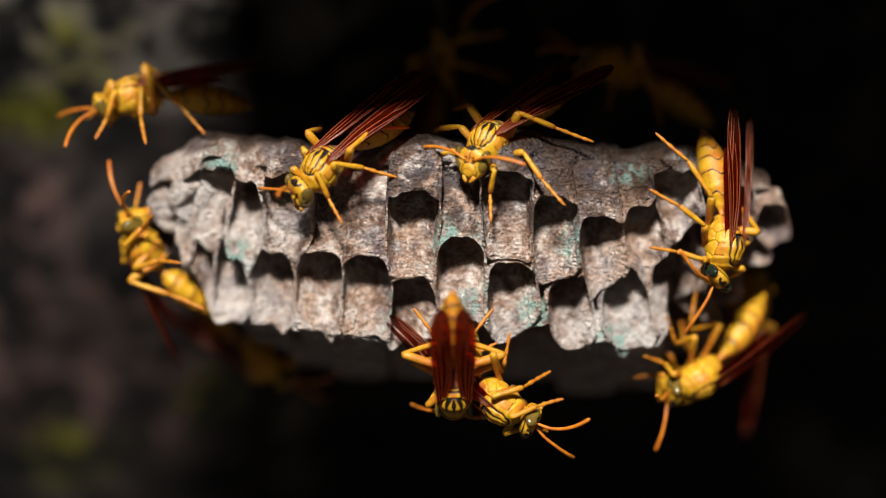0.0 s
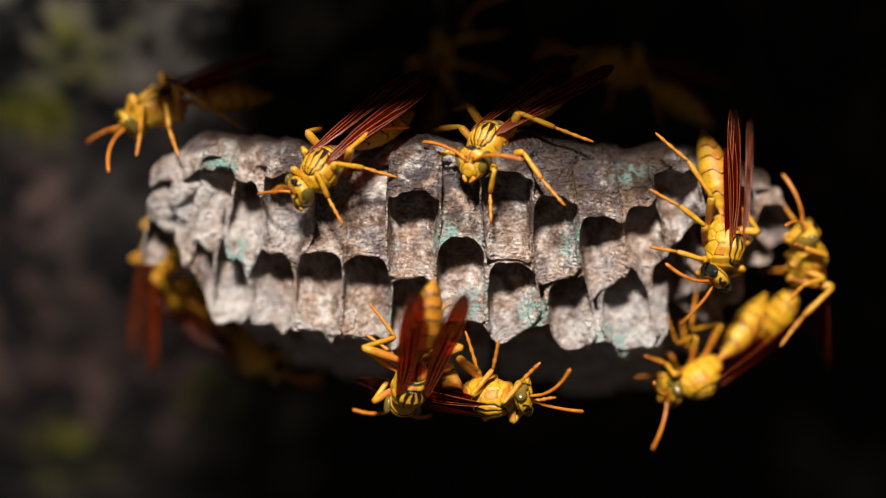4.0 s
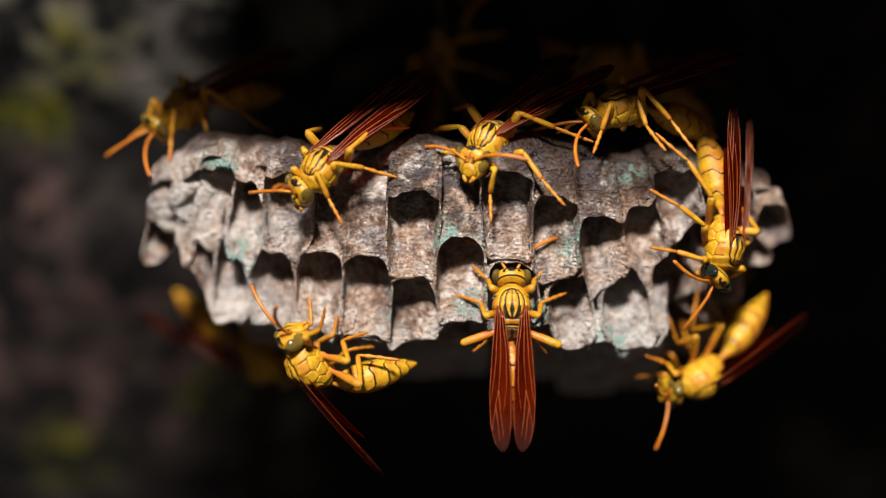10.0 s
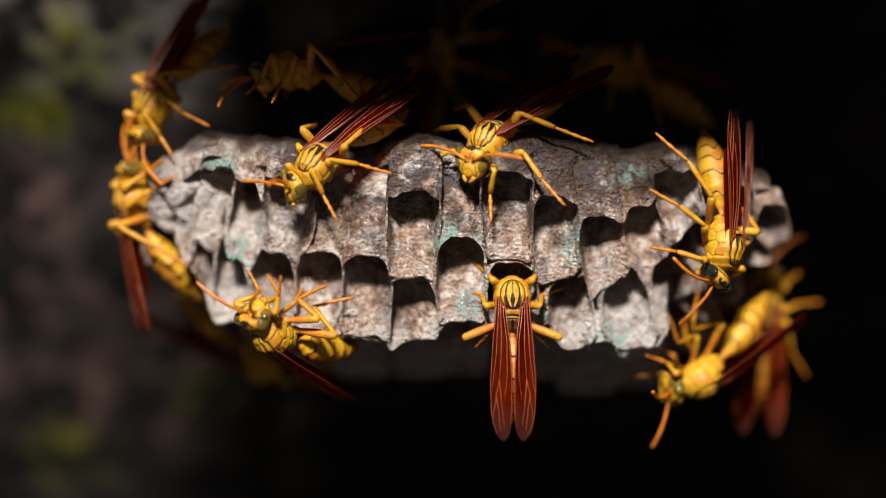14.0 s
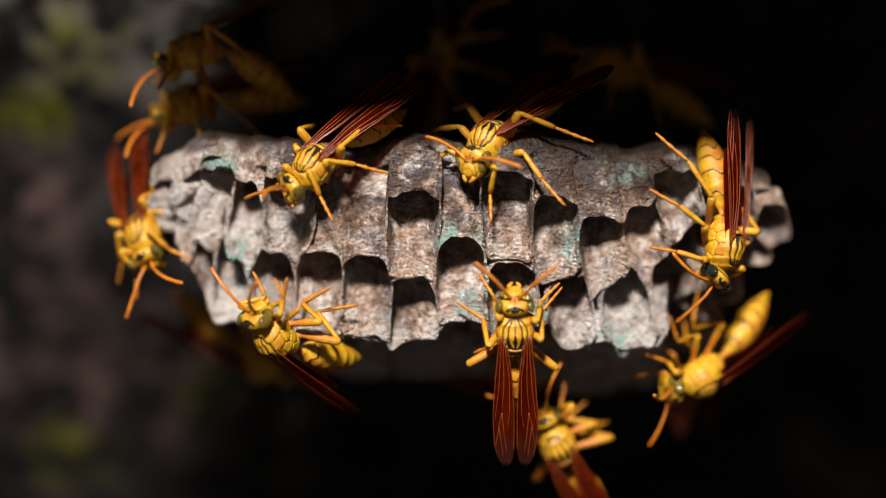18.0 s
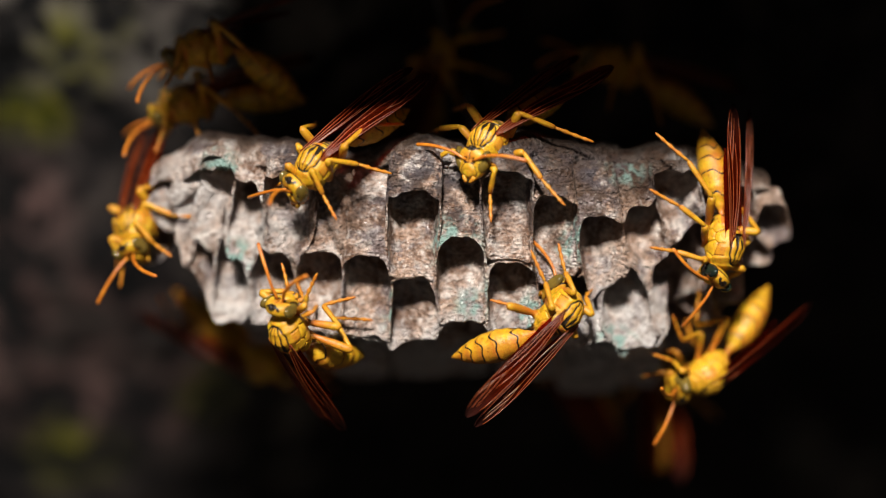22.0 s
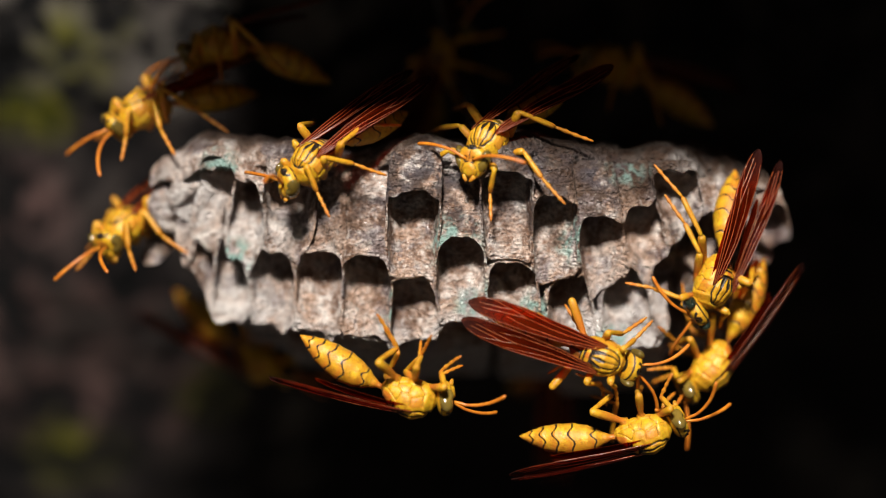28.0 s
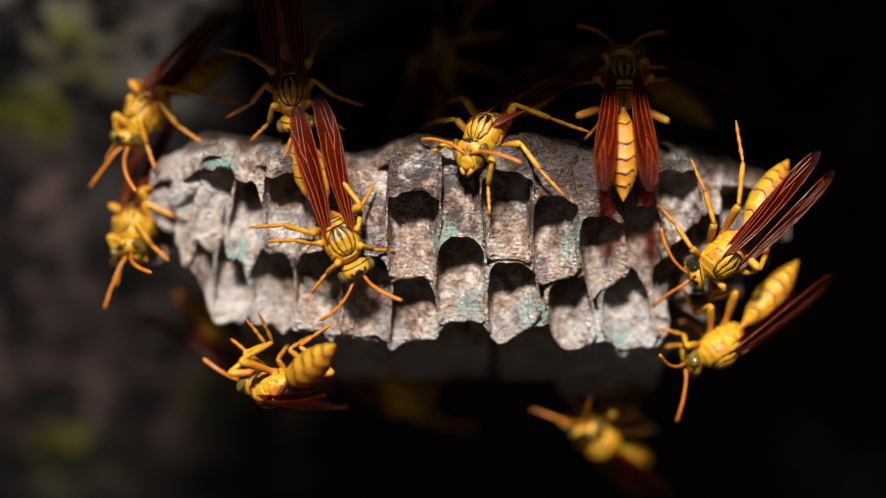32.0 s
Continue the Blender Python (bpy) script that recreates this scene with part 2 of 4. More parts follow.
# ---- rock: the wall behind, the unseen ledge above, the unseen ground far below ----
def rock_wall():
    nx, nz = 150, 110
    verts, faces = [], []
    for j in range(nz + 1):
        for i in range(nx + 1):
            x, z = -0.42 + 0.84 * i / nx, -0.60 + 0.85 * j / nz
            y = 0.072 - 0.60 * max(min(z, 0.10), 0.0) + (0.55 + 1.3 * smooth01(x, -0.05, 0.0)) * max(min(-z, 0.07), 0.0) + 0.25 * max(x + 0.01, 0) + 0.12 * max(-x - 0.16, 0)
            p = Vector((x, 0, z))
            y += 0.018 * noise.noise(p * 14) + 0.008 * noise.noise(p * 48) + 0.003 * noise.noise(p * 130)
            verts.append((x, y, z))
    for j in range(nz):
        for i in range(nx):
            p = j * (nx + 1) + i
            faces.append((p, p + 1, p + nx + 2, p + nx + 1))
    n = len(verts)
    verts += [(x, 0.45, z) for x, z in ((-0.42, -0.60), (0.42, -0.60), (0.42, 0.25), (-0.42, 0.25))]
    w = nx + 1
    faces += [(n, n + 1, w - 1, 0), (n + 1, n + 2, n_top := nz * w + nx, w - 1), (n + 2, n + 3, nz * w, n_top), (n + 3, n, 0, nz * w), (n + 3, n + 2, n + 1, n)]
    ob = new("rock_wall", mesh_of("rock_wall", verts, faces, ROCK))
    tagged(ob, "mossy brown rock face behind the nest", "rock", kind="structure")


LEDGE_Z = 0.042


def shade_ledge():
    """An unseen overhanging slab added to shape the light: its lip shades the top of the comb, its slanting side lets
    light on to the wall.
    """
    nu, nv = 70, 60
    under, top = [], []
    for j in range(nv + 1):
        for i in range(nu + 1):
            v = j / nv
            y0 = LIP + (0.20 - LIP) * v
            left = -0.047 + (y0 + 0.050) * 0.36
            x = left + (0.42 - left) * i / nu
            y = y0 + (1 - v) * (0.0095 * smooth01(-x, 0.012, 0.034) + 0.005 * smooth01(x, 0.029, 0.037))
            p = Vector((x, y, 0.4))
            edge = min(v * 8, i / nu * 12, 1.0)
            y2 = y + (0.002 * noise.noise(p * 70)) * (1 - min(v * 3, 1))
            x2 = x + 0.005 * noise.noise(p * 60 + Vector((3, 0, 0))) * (1 - i / nu)
            low = LIP_Z + (LEDGE_Z - LIP_Z) * smooth01(v, 0.02, 0.16)
            under.append((x2, y2, low + 0.001 * noise.noise(p * 90) * (1 - edge) + abs(noise.noise(p * 25)) * 0.008 * edge))
            top.append((x2, y2, LEDGE_Z + 0.035 + 0.03 * edge + 0.008 * noise.noise(p * 20)))
    k, w = len(under), nu + 1
    faces = []
    for j in range(nv):
        for i in range(nu):
            p = j * w + i
            faces.append((p, p + w, p + w + 1, p + 1))
            faces.append((p + k, p + 1 + k, p + w + 1 + k, p + w + k))
    rim = list(range(w)) + [j * w + nu for j in range(1, nv + 1)] + [nv * w + i for i in range(nu - 1, -1, -1)] + [j * w for j in range(nv - 1, 0, -1)]
    for p, q in zip(rim, rim[1:] + rim[:1]):
        faces.append((p, q, q + k, p + k))
    ob = new("shade_ledge", mesh_of("shade_ledge", under + top, faces, LEDGE))
    tagged(ob, "unseen rock ledge added above the nest for its shade", "rock", kind="structure")


LIP, LIP_Z = -0.0240, 0.0309
rock_wall()
shade_ledge()
# Unseen sheet added far below the nest for its bounced light
gx = [(-60, -60), (60, -60), (60, 60), (-60, 60)]
ground = new("ground", mesh_of("ground", [(x, y, -0.6) for x, y in gx] + [(x, y, -0.66) for x, y in gx], [(0, 1, 2, 3), (7, 6, 5, 4), (0, 4, 5, 1), (1, 5, 6, 2), (2, 6, 7, 3), (3, 7, 4, 0)], DARK_GROUND, False))
tagged(ground, "unseen dark brown ground added below the nest", "ground", kind="structure")


# ---- the comb ----
LEAN = radians(72)
SA, CA = math.sin(LEAN), math.cos(LEAN)
ROOF_Z, PITCH, FAN, CUSP = 12.05, 6.1, 0.0105, 1.0


def comb_point(x, n, s):
    """A place in the comb, in mm: x across, n into the depth, s along the cells from the roof to the mouths."""
    return Vector((x, n * SA - s * CA, ROOF_Z - n * CA - s * SA)) * MM


def squash(x):
    """How much flatter than round the cells are packed: most in the middle of the comb's face."""
    return 0.54 + 0.34 * smooth01(abs(x - 2), 12, 22)


def front_edge(x):
    u = min(abs((x - 2.6) / 37.9), 0.985)
    return 22 * (1 - math.sqrt(1 - u * u))


# columns of cells along the front, each from top to bottom: x, n, s of the upper lip and the slope of the mouth
COLUMNS_LEFT = (
    [(-33.6, 15.0, 0.2, 0.5), (-33.8, 18.4, 2.6, 0.9)], [(-31.0, 12.4, 0.2, 0.5)], [(-28.7, 12.7, 1.3, 0.7)], [(-30.6, 15.2, 3.0, 1.0), (-28.8, 17.4, 7.9, 0.9)], [(-26.8, 9.2, -0.6, 0.55), (-28.2, 16.4, 7.2, 1.4), (-25.3, 20.7, 16.2, -0.1)], [(-23.4, 9.4, 2.6, 1.2), (-24.0, 15.3, 9.8, 0.9)], [(-17.9, 6.7, 2.5, 1.2), (-18.9, 12.8, 10.1, 1.1), (-19.4, 18.5, 16.4, -0.1)],
)
COLUMNS_MIDDLE = (
    [(-13.7, 11.0, 10.4, 1.2), (-14.5, 17.0, 17.9, -0.1)], [(-8.2, 10.1, 11.2, 1.2), (-9.3, 16.5, 18.9, -0.1)], [(-3.2, 4.8, 5.3, 1.3), (-3.1, 11.1, 13.6, 1.2), (-2.5, 16.2, 17.3, -0.1)], [(1.7, 7.9, 9.8, 1.3), (2.0, 13.9, 17.6, -0.1)], [(7.6, 3.3, 3.5, 1.3), (7.7, 10.0, 12.2, 1.2), (9.4, 14.6, 17.9, -0.1)], [(12.4, 5.6, 5.6, 1.3), (13.8, 11.6, 13.2, 1.1), (16.1, 17.2, 19.2, -0.1)],
)
COLUMNS_RIGHT = (
    [(17.6, 8.1, 7.2, 1.1), (20.0, 12.8, 12.5, 1.1), (21.9, 19.1, 19.3, -0.1)], [(23.3, 9.1, 5.7, 0.9), (25.9, 13.1, 9.4, 1.1), (28.6, 20.5, 17.3, -0.1)], [(27.4, 8.0, 1.3, 0.9)], [(31.0, 12.9, 4.9, 1.0), (33.0, 18.4, 10.6, 0.3)], [(35.1, 13.3, 0.8, 1.0), (36.9, 18.2, 6.0, 0.3)], [(39.2, 16.5, 2.6, 0.5)],
)


# young cells still closed: no mouth, a pale blunt tip
CAPPED = {(-28.7, 12.7), (-31.0, 12.4), (-30.6, 15.2), (-33.6, 15.0)}

# how low the underside hangs, from one flank to the other
UNDER = [(-34, 7), (-30, 3), (-26, -4.5), (-24, -9), (-12, -14), (2, -18), (18, -18.3), (29, -11), (32, -2), (34, 6), (39, 11)]


def cell_sites():
    sites = []
    for col in COLUMNS_LEFT + COLUMNS_MIDDLE + COLUMNS_RIGHT:
        for c in col:
            sites.append(c)
        x, n, s, k = col[-1]
        while True:
            n += PITCH
            s += PITCH * (0.36 if s < 14 else -0.12)
            x *= 1.012
            if n > 44 - front_edge(x) * 0.8 or abs(x - 2) > 35:
                break
            (low,) = table(UNDER, x)
            deep = min(s, (ROOF_Z - n * CA - low) / SA)
            if deep > 1.5:
                sites.append((x, n, deep, 0.15))
    return sites


def build_nest():
    nest = thing("wasp_nest", "grey paper wasp comb with open hexagonal cells under a rock ledge", "wasp nest", m=Matrix.Identity(4))
    sites = cell_sites()
    heads = [(c[0][0], c[0][1] - PITCH) for c in COLUMNS_LEFT + COLUMNS_MIDDLE + COLUMNS_RIGHT]

    def lip_at(x, n):
        """The edge that neighbouring cells share: it arches over each mouth and hangs in a point where three walls meet."""
        total, weight, far = 0.0, 1e-9, []
        for sx, sn, ss, slope in sites:
            d = math.hypot(sx - x, (sn - n) * squash(x))
            if d < 9:
                w = math.exp(-d * d / 2.2)
                along = (n - sn) / PITCH + 0.5
                total += w * (ss + slope * PITCH * (0.75 * smooth01(along, 0.12, 0.88) + 0.25 * along))
                weight += w
                far.append(d)
        far += [math.hypot(hx - x, (hn - n) * squash(x)) for hx, hn in heads]
        far.sort()
        point = max(1 - (far[2] - far[0]) / 2.0, 0.0)
        pn = Vector((x * 0.55, n * 0.55, 1.0))
        rough = 0.22 * noise.noise(pn) + 0.24 * noise.noise(pn * 3.1) + 0.20 * noise.noise(pn * 6.5) + 0.10 * noise.noise(pn * 14)
        return total / weight + CUSP * point ** 1.5 + rough

    for cx, cn, _, _ in sites:
        others = [(x - cx, n - cn, squash((x + cx) / 2) ** 2) for x, n, _, _ in sites if 0.1 < math.hypot(x - cx, n - cn) < 11]
        k = 56
        wide = 1.0 - 0.30 * smooth01(-cx, 25, 30) - 0.12 * smooth01(cx, 30, 36)
        ring = []
        for j in range(k):
            t = 2 * math.pi * j / k
            dx, dn = math.cos(t), math.sin(t)
            lim = [wide * ((dx / 3.3) ** 4 + (dn / 3.2) ** 4) ** -0.25]
            for ox, on, q in others:
                c = dx * ox + q * dn * on
                if c > 0.05:
                    lim.append((ox * ox + q * on * on) / 2 / c)
            sharp, soft = (sum(v ** -p for v in lim) ** (-1 / p) for p in (40, 16))
            ring.append((dx, dn, sharp, soft))
        lips = [lip_at(cx + dx * r, cn + dn * r) for dx, dn, r, _ in ring]
        lips = [sum(lips[(j + d) % k] * wt for d, wt in ((-1, 1), (0, 2), (1, 1))) / 4 for j in range(k)]
        levels = 26

        def wall(q, thick):
            out = []
            for j, (dx, dn, r, soft) in enumerate(ring):
                rr = max(r + 0.03 if thick < 0.05 else (r + soft) / 2 if thick < 0.1 else soft - thick, 0.4)
                x, n = cx + dx * rr, cn + dn * rr
                lip = max(lips[j], 1.6 if cx > -26 or cx < -27.5 or cn > 12 else -0.9)
                s = min(0.5, lip - 1.1) + (lip - min(0.5, lip - 1.1)) * q
                w = Vector((x * 0.45, n * 0.45, s * 0.9))
                push = noise.noise_vector(w) * 0.16 + noise.noise_vector(w * 2.7) * 0.12 + noise.noise_vector(w * 6.5) * 0.07
                ridge = 0.05 * math.sin(s * 5.5 + 4 * noise.noise(Vector((x, n, s)) * 0.25))
                flare = 1 + FAN * (s - 9) * 0.7
                out.append(comb_point((x + push.x) * flare, n + push.y + ridge, s))
            return out

        rings = [wall(i / (levels - 1), 0.02) for i in range(levels)]
        if (cx, cn) in CAPPED:
            rim, tip = rings[-1], comb_point(cx, cn, sum(lips) / k + 1.5)
            mid = sum(rim, Vector()) / k
            rings += [[p.lerp(mid, 1 - math.cos(a)) + (tip - mid) * math.sin(a) for p in rim] for a in (0.25, 0.5, 0.75, 1.0, 1.25, 1.45)]
            verts, faces = loft(rings)
            part("cell", mesh_of("cell", verts, faces, PAPER), nest, "closed pale young cell")
            continue
        rings.append(wall(1.008, 0.08))
        rings += [wall(max(i / (levels - 1), 0.06), 0.13 if i < levels - 1 else 0.10) for i in range(levels - 1, -1, -1)]
        verts, faces = loft(rings)
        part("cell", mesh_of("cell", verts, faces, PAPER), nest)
    # roof: a low shell over the closed ends, its rim following the outer cells
    def rim_at(x):
        front = [n - math.sqrt(max(3.3 ** 2 - (x - cx) ** 2, 0)) for cx, n, _, _ in ((c[0] * 0.935, *c[1:]) for c in sites) if abs(x - cx) < 3.2]
        back = [n + 3.0 for cx, n, _, _ in sites if abs(x - cx) < 4.5]
        return (min(front), max(back)) if front else (front_edge(x) + 6, front_edge(x) + 14)

    xs = [-34.0 + 72.0 * i / 158 for i in range(159)]
    ends = [rim_at(x) for x in xs]
    rings = []
    for i, x in enumerate(xs):
        near = ends[max(i - 6, 0):i + 7]
        lo, hi = sum(e[0] for e in near) / len(near), sum(e[1] for e in near) / len(near)
        side = min(1.0, max(34.3 + x, 0.02) / 6, max(38.5 - x, 0.02) / 9)
        ring = []
        for j in range(48):
            v = 1 - abs(1 - j / 24)          # out over the top, home underneath
            n = lo + (hi - lo) * v ** 1.25
            w = Vector((x * 0.35, n * 0.35, 2))
            rise = n - lo
            crest = 5.0 * side ** 0.6 * (1 - math.exp(-rise / 2.2)) * (1 - 0.35 * v * v)
            crest += 2.2 * smooth01(-x, 16, 30) * (1 - math.exp(-rise / 1.0))
            crest += 2.0 * smooth01(x, 22, 32) * (1 - math.exp(-rise / 1.0))
            s = 1.0 - crest + 0.6 * noise.noise(w) + 0.4 * noise.noise(w * 2.7) + 0.15 * noise.noise(w * 7)
            n += 0.7 * math.exp(-rise / 0.35) - 1.1 * abs(math.sin(x * 0.85 + 0.06 * n)) * smooth01(-x, 14, 18) * (1 - v) * math.exp(-rise / 6) * (1 - math.exp(-rise / 0.35))
            if j > 24:
                s += 0.7 + 0.2 * crest
            ring.append(comb_point(x, n + 0.25 * noise.noise(w * 4), s))
        rings.append(ring)
    verts, faces = loft(rings)
    part("roof", mesh_of("roof", verts, faces, PAPER), nest, "stained brown paper back of the comb, shade painted in")
    base = comb_point(2, 30, -3.0)
    pts = [base + Vector((0.002 * math.sin(i * 0.7), 0.001 * math.cos(i), (LEDGE_Z + 0.006 - base.z) * i / 10)) for i in range(11)]
    radii = [0.0042, 0.0026, 0.0019, 0.0016, 0.0015, 0.0015, 0.0016, 0.0018, 0.0021, 0.0028, 0.0048]
    part("stalk", mesh_of("stalk", *loft(limb_rings(pts, radii, 14)), OCELLUS), nest, "thin black shiny stalk fixing the comb to the rock")


build_nest()


# ---- wasps: all measures in mm, x ahead, y to the left, z to the back of the wasp ----
def scaled(verts):
    return [(v[0] * MM, v[1] * MM, v[2] * MM) for v in verts]


# plates of the thorax's flank, as places along the body and round it (radians over the middle)
PLATES = ((2.15, 0.25), (1.9, -0.75), (0.95, 0.30), (0.55, -0.30), (0.35, -1.05), (-0.65, 0.28), (-0.75, -0.45), (-1.15, -1.05), (-1.75, 0.05), (-2.45, 0.45), (-2.3, -0.6))


def thorax_mesh():
    """Plates that bulge between black grooves; a striped shield, a square scutellum and a band behind it."""
    stops = [(-3.3, 0.42, 0.45, -0.45), (-2.9, 0.95, 1.05, -0.40), (-2.1, 1.55, 1.65, -0.20), (-0.9, 1.95, 2.1, 0.05), (0.6, 2.15, 2.3, 0.15), (1.8, 1.95, 2.0, 0.0), (2.6, 1.35, 1.4, -0.2), (3.1, 0.6, 0.65, -0.3)]
    nr, k = 120, 120
    rings, tint, rust = [], [], []
    for i in range(nr):
        x = -3.3 + 6.4 * i / (nr - 1)
        w, h, zc = table(stops, x)
        ring = []
        for j in range(k):
            t = 2 * math.pi * j / k
            y, z = w * math.cos(t), zc + h * math.sin(t)
            up = math.asin(max(-1, min(1, math.sin(t))))
            b = groove = r = 0.0
            e = math.hypot((x - 0.75) / 1.72, y / 1.48)
            if up > 0.52 and x > -2.05 or e < 1.06 and up > 0.3:
                # shield
                if e < 1:
                    mid = 0.065 + 0.19 * math.exp(-((x - 0.05) / 0.62) ** 2)
                    arc = 0.84 * math.sqrt(max(1 - ((x - 0.70) / 1.75) ** 2, 0))
                    side_line = abs(abs(y) - arc)
                    b = max(smooth01(mid - abs(y), -0.04, 0.04), smooth01(0.085 + 0.17 * smooth01(-x, -1.2, 0.6) - side_line, -0.04, 0.04))
                    groove = math.exp(-(y / 0.14) ** 2) + math.exp(-(side_line / 0.12) ** 2)
                    r = 0.20
                b = max(b, 0.75 * smooth01(0.055 - abs(e - 1.0), -0.03, 0.03))
                groove += 1.5 * math.exp(-((e - 1) / 0.07) ** 2)
                # scutellum, then the narrow band behind it
                for lx, lw, half in ((-0.92, 0.10, 1.3), (-1.62, 0.12, 1.2), (-2.0, 0.10, 1.2)):
                    if abs(y) < half:
                        b = max(b, smooth01(lw - abs(x - lx), -0.04, 0.04))
                        groove += 1.2 * math.exp(-((x - lx) / 0.10) ** 2)
                if -1.62 < x < -0.92:
                    b = max(b, smooth01(0.07 - abs(abs(y) - 1.05), -0.04, 0.04))
                    r = 0.75 if abs(y) < 0.35 else 0.0
            elif x < -2.0 and up > 0.35:
                b = max(smooth01(0.16 - abs(y), -0.05, 0.05), 0.55 * smooth01(0.75 - abs(y), -0.1, 0.2))
                groove = math.exp(-(y / 0.18) ** 2)
                r = 0.8
            else:
                near = sorted(math.hypot(x - px, (up - pu) * 2.0) for px, pu in PLATES)
                gap = near[1] - near[0]
                groove = math.exp(-(gap / 0.11) ** 2) * 1.5 - 0.45 * min(gap, 0.8)
                b = smooth01(0.065 - gap, -0.06, 0.03) * 0.62
                r = 0.40 if near[0] == math.hypot(x - 0.95, (up - 0.30) * 2.0) else 0.05
            q = 1 - 0.055 * groove
            ring.append((x, y * q, zc + (z - zc) * q))
            tint.append(b)
            rust.append(r)
        rings.append(ring)
    verts, faces = loft(rings)
    return mesh_of("thorax", scaled(verts), faces, YELLOW, True, {"tint": tint, "rust": rust})


def ball(center, semi, nr=14, k=18, turn=None):
    rings = []
    for i in range(nr + 1):
        p = math.pi * (i + 0.02) / (nr + 0.04)
        ring = []
        for j in range(k):
            t = 2 * math.pi * j / k
            v = Vector((semi[0] * math.sin(p) * math.cos(t), semi[1] * math.sin(p) * math.sin(t), semi[2] * math.cos(p)))
            if turn:
                v = turn @ v
            ring.append(tuple(v + Vector(center)))
        rings.append(ring)
    verts, faces = loft(rings)
    return verts, [tuple(reversed(f)) for f in faces]


def head_mesh():
    """Wider than long, flat in front, with a black crown round the ocelli, sunk feeler pits and a plate over the jaws."""
    nr, k = 72, 80
    rings, tint, rust = [], [], []
    for i in range(nr + 1):
        p = math.pi * (i + 0.02) / (nr + 0.04)
        ring = []
        for j in range(k):
            t = 2 * math.pi * j / k
            x, y, z = math.sin(p) * math.cos(t), math.sin(p) * math.sin(t), math.cos(p)
            f = 1.0 - 0.30 * max(-z, 0) ** 1.6 - 0.10 * max(z, 0) ** 2
            px = 1.2 + (1.0 if x > 0 else 1.05) * math.copysign(abs(x) ** 0.72, x)
            py, pz = 1.98 * math.copysign(abs(y) ** 0.9, y) * f, -0.35 + 2.05 * math.copysign(abs(z) ** 0.95, z)
            b = 0.0
            if x > 0:
                pit = math.hypot(abs(py) - 0.46, pz - 0.10)
                px -= 0.22 * math.exp(-(pit / 0.34) ** 2)
                px -= 0.10 * math.exp(-(py / 0.10) ** 2) * smooth01(pz, 0.1, 0.5)
                shield = math.hypot(py / (0.98 - 0.18 * (pz + 1.1)), (pz + 1.12) / 0.95)
                px += 0.20 * smooth01(1.0 - shield, 0.0, 0.35) - 0.08 * math.exp(-((shield - 1.0) / 0.07) ** 2)
                b = smooth01(1.0 - math.hypot(py / 0.62, (pz - 1.46) / 0.26), -0.12, 0.12)
                b = max(b, 0.9 * smooth01(0.10 - abs(pz - 1.42 - 0.06 * abs(py)), -0.05, 0.05) if abs(py) < 1.35 else 0)
                b = max(b, 0.85 * smooth01(0.055 - abs(shield - 1), -0.035, 0.03))
                b = max(b, 0.9 * smooth01(0.07 - abs(pit - 0.30), -0.05, 0.03) if abs(py) > 0.30 else 0)
                b = max(b, 0.7 * smooth01(0.04 - abs(py), -0.03, 0.02) if 0.05 < pz < 1.1 else 0)
            b = max(b, smooth01(0.075 - abs(px - 0.62 - 0.10 * z), -0.04, 0.03) if pz > -1.2 else 0)
            if x < -0.55 and pz < 1.0:
                b = max(b, 0.8 * smooth01(1.0 - math.hypot(py / 1.0, pz / 0.9), 0, 0.2))
            ring.append((px, py, pz))
            tint.append(b)
            rust.append(0.5 * smooth01(0.75 - abs(py), -0.2, 0.3) if x > 0.3 and -0.1 < pz < 1.1 else 0.05)
        rings.append(ring)
    verts, faces = loft(rings)
    return mesh_of("head", scaled(verts), [tuple(reversed(f)) for f in faces], YELLOW, True, {"tint": tint, "rust": rust})


def abdomen_mesh():
    """Six telescoped segments, each with a proud dark hind edge, drawn out to a point."""
    ends = [0.0, 2.5, 5.0, 6.8, 8.3, 9.6, 11.0]
    prof = [(0.0, 0.30), (0.7, 0.36), (1.4, 0.70), (2.4, 1.28), (3.4, 1.68), (5.0, 1.92), (6.6, 1.80), (8.2, 1.45), (9.5, 0.92), (10.5, 0.38), (11.0, 0.08)]
    nr, k = 120, 60
    rings, tint, rust = [], [], []
    for i in range(nr):
        d = 11.0 * i / (nr - 1)
        (r,) = table(prof, d)
        ring = []
        for j in range(k):
            t = 2 * math.pi * j / k
            scallop = 0.26 * math.cos(4 * t + 0.4) + 0.12 * math.cos(7 * t)
            b, lip = 0.0, 0.0
            for e in ends[1:-1]:
                off = d - (e + scallop * min(1, r / 1.5))
                b = max(b, smooth01(0.105 - abs(off), -0.05, 0.04))
                if off < 0:
                    lip = max(lip, math.exp(-((off + 0.18) / 0.28) ** 2))
                else:
                    lip -= 0.9 * math.exp(-(off / 0.22) ** 2)
            rr = r + 0.055 * lip * min(1, r)
            ring.append((-d, rr * math.cos(t), -0.010 * d * d + rr * 0.94 * math.sin(t)))
            tint.append(b * 0.95)
            fresh = d - max([e for e in ends if e <= d])
            rust.append(min(0.45 * smooth01(math.sin(t), 0.1, 0.9) + 0.55 * smooth01(1.8 - d, 0, 1.2) + 0.35 * smooth01(0.9 - fresh, 0, 0.8), 0.85))
        rings.append(ring)
    verts, faces = loft(rings)
    return mesh_of("abdomen", scaled(verts), [tuple(reversed(f)) for f in faces], YELLOW, True, {"tint": tint, "rust": rust})


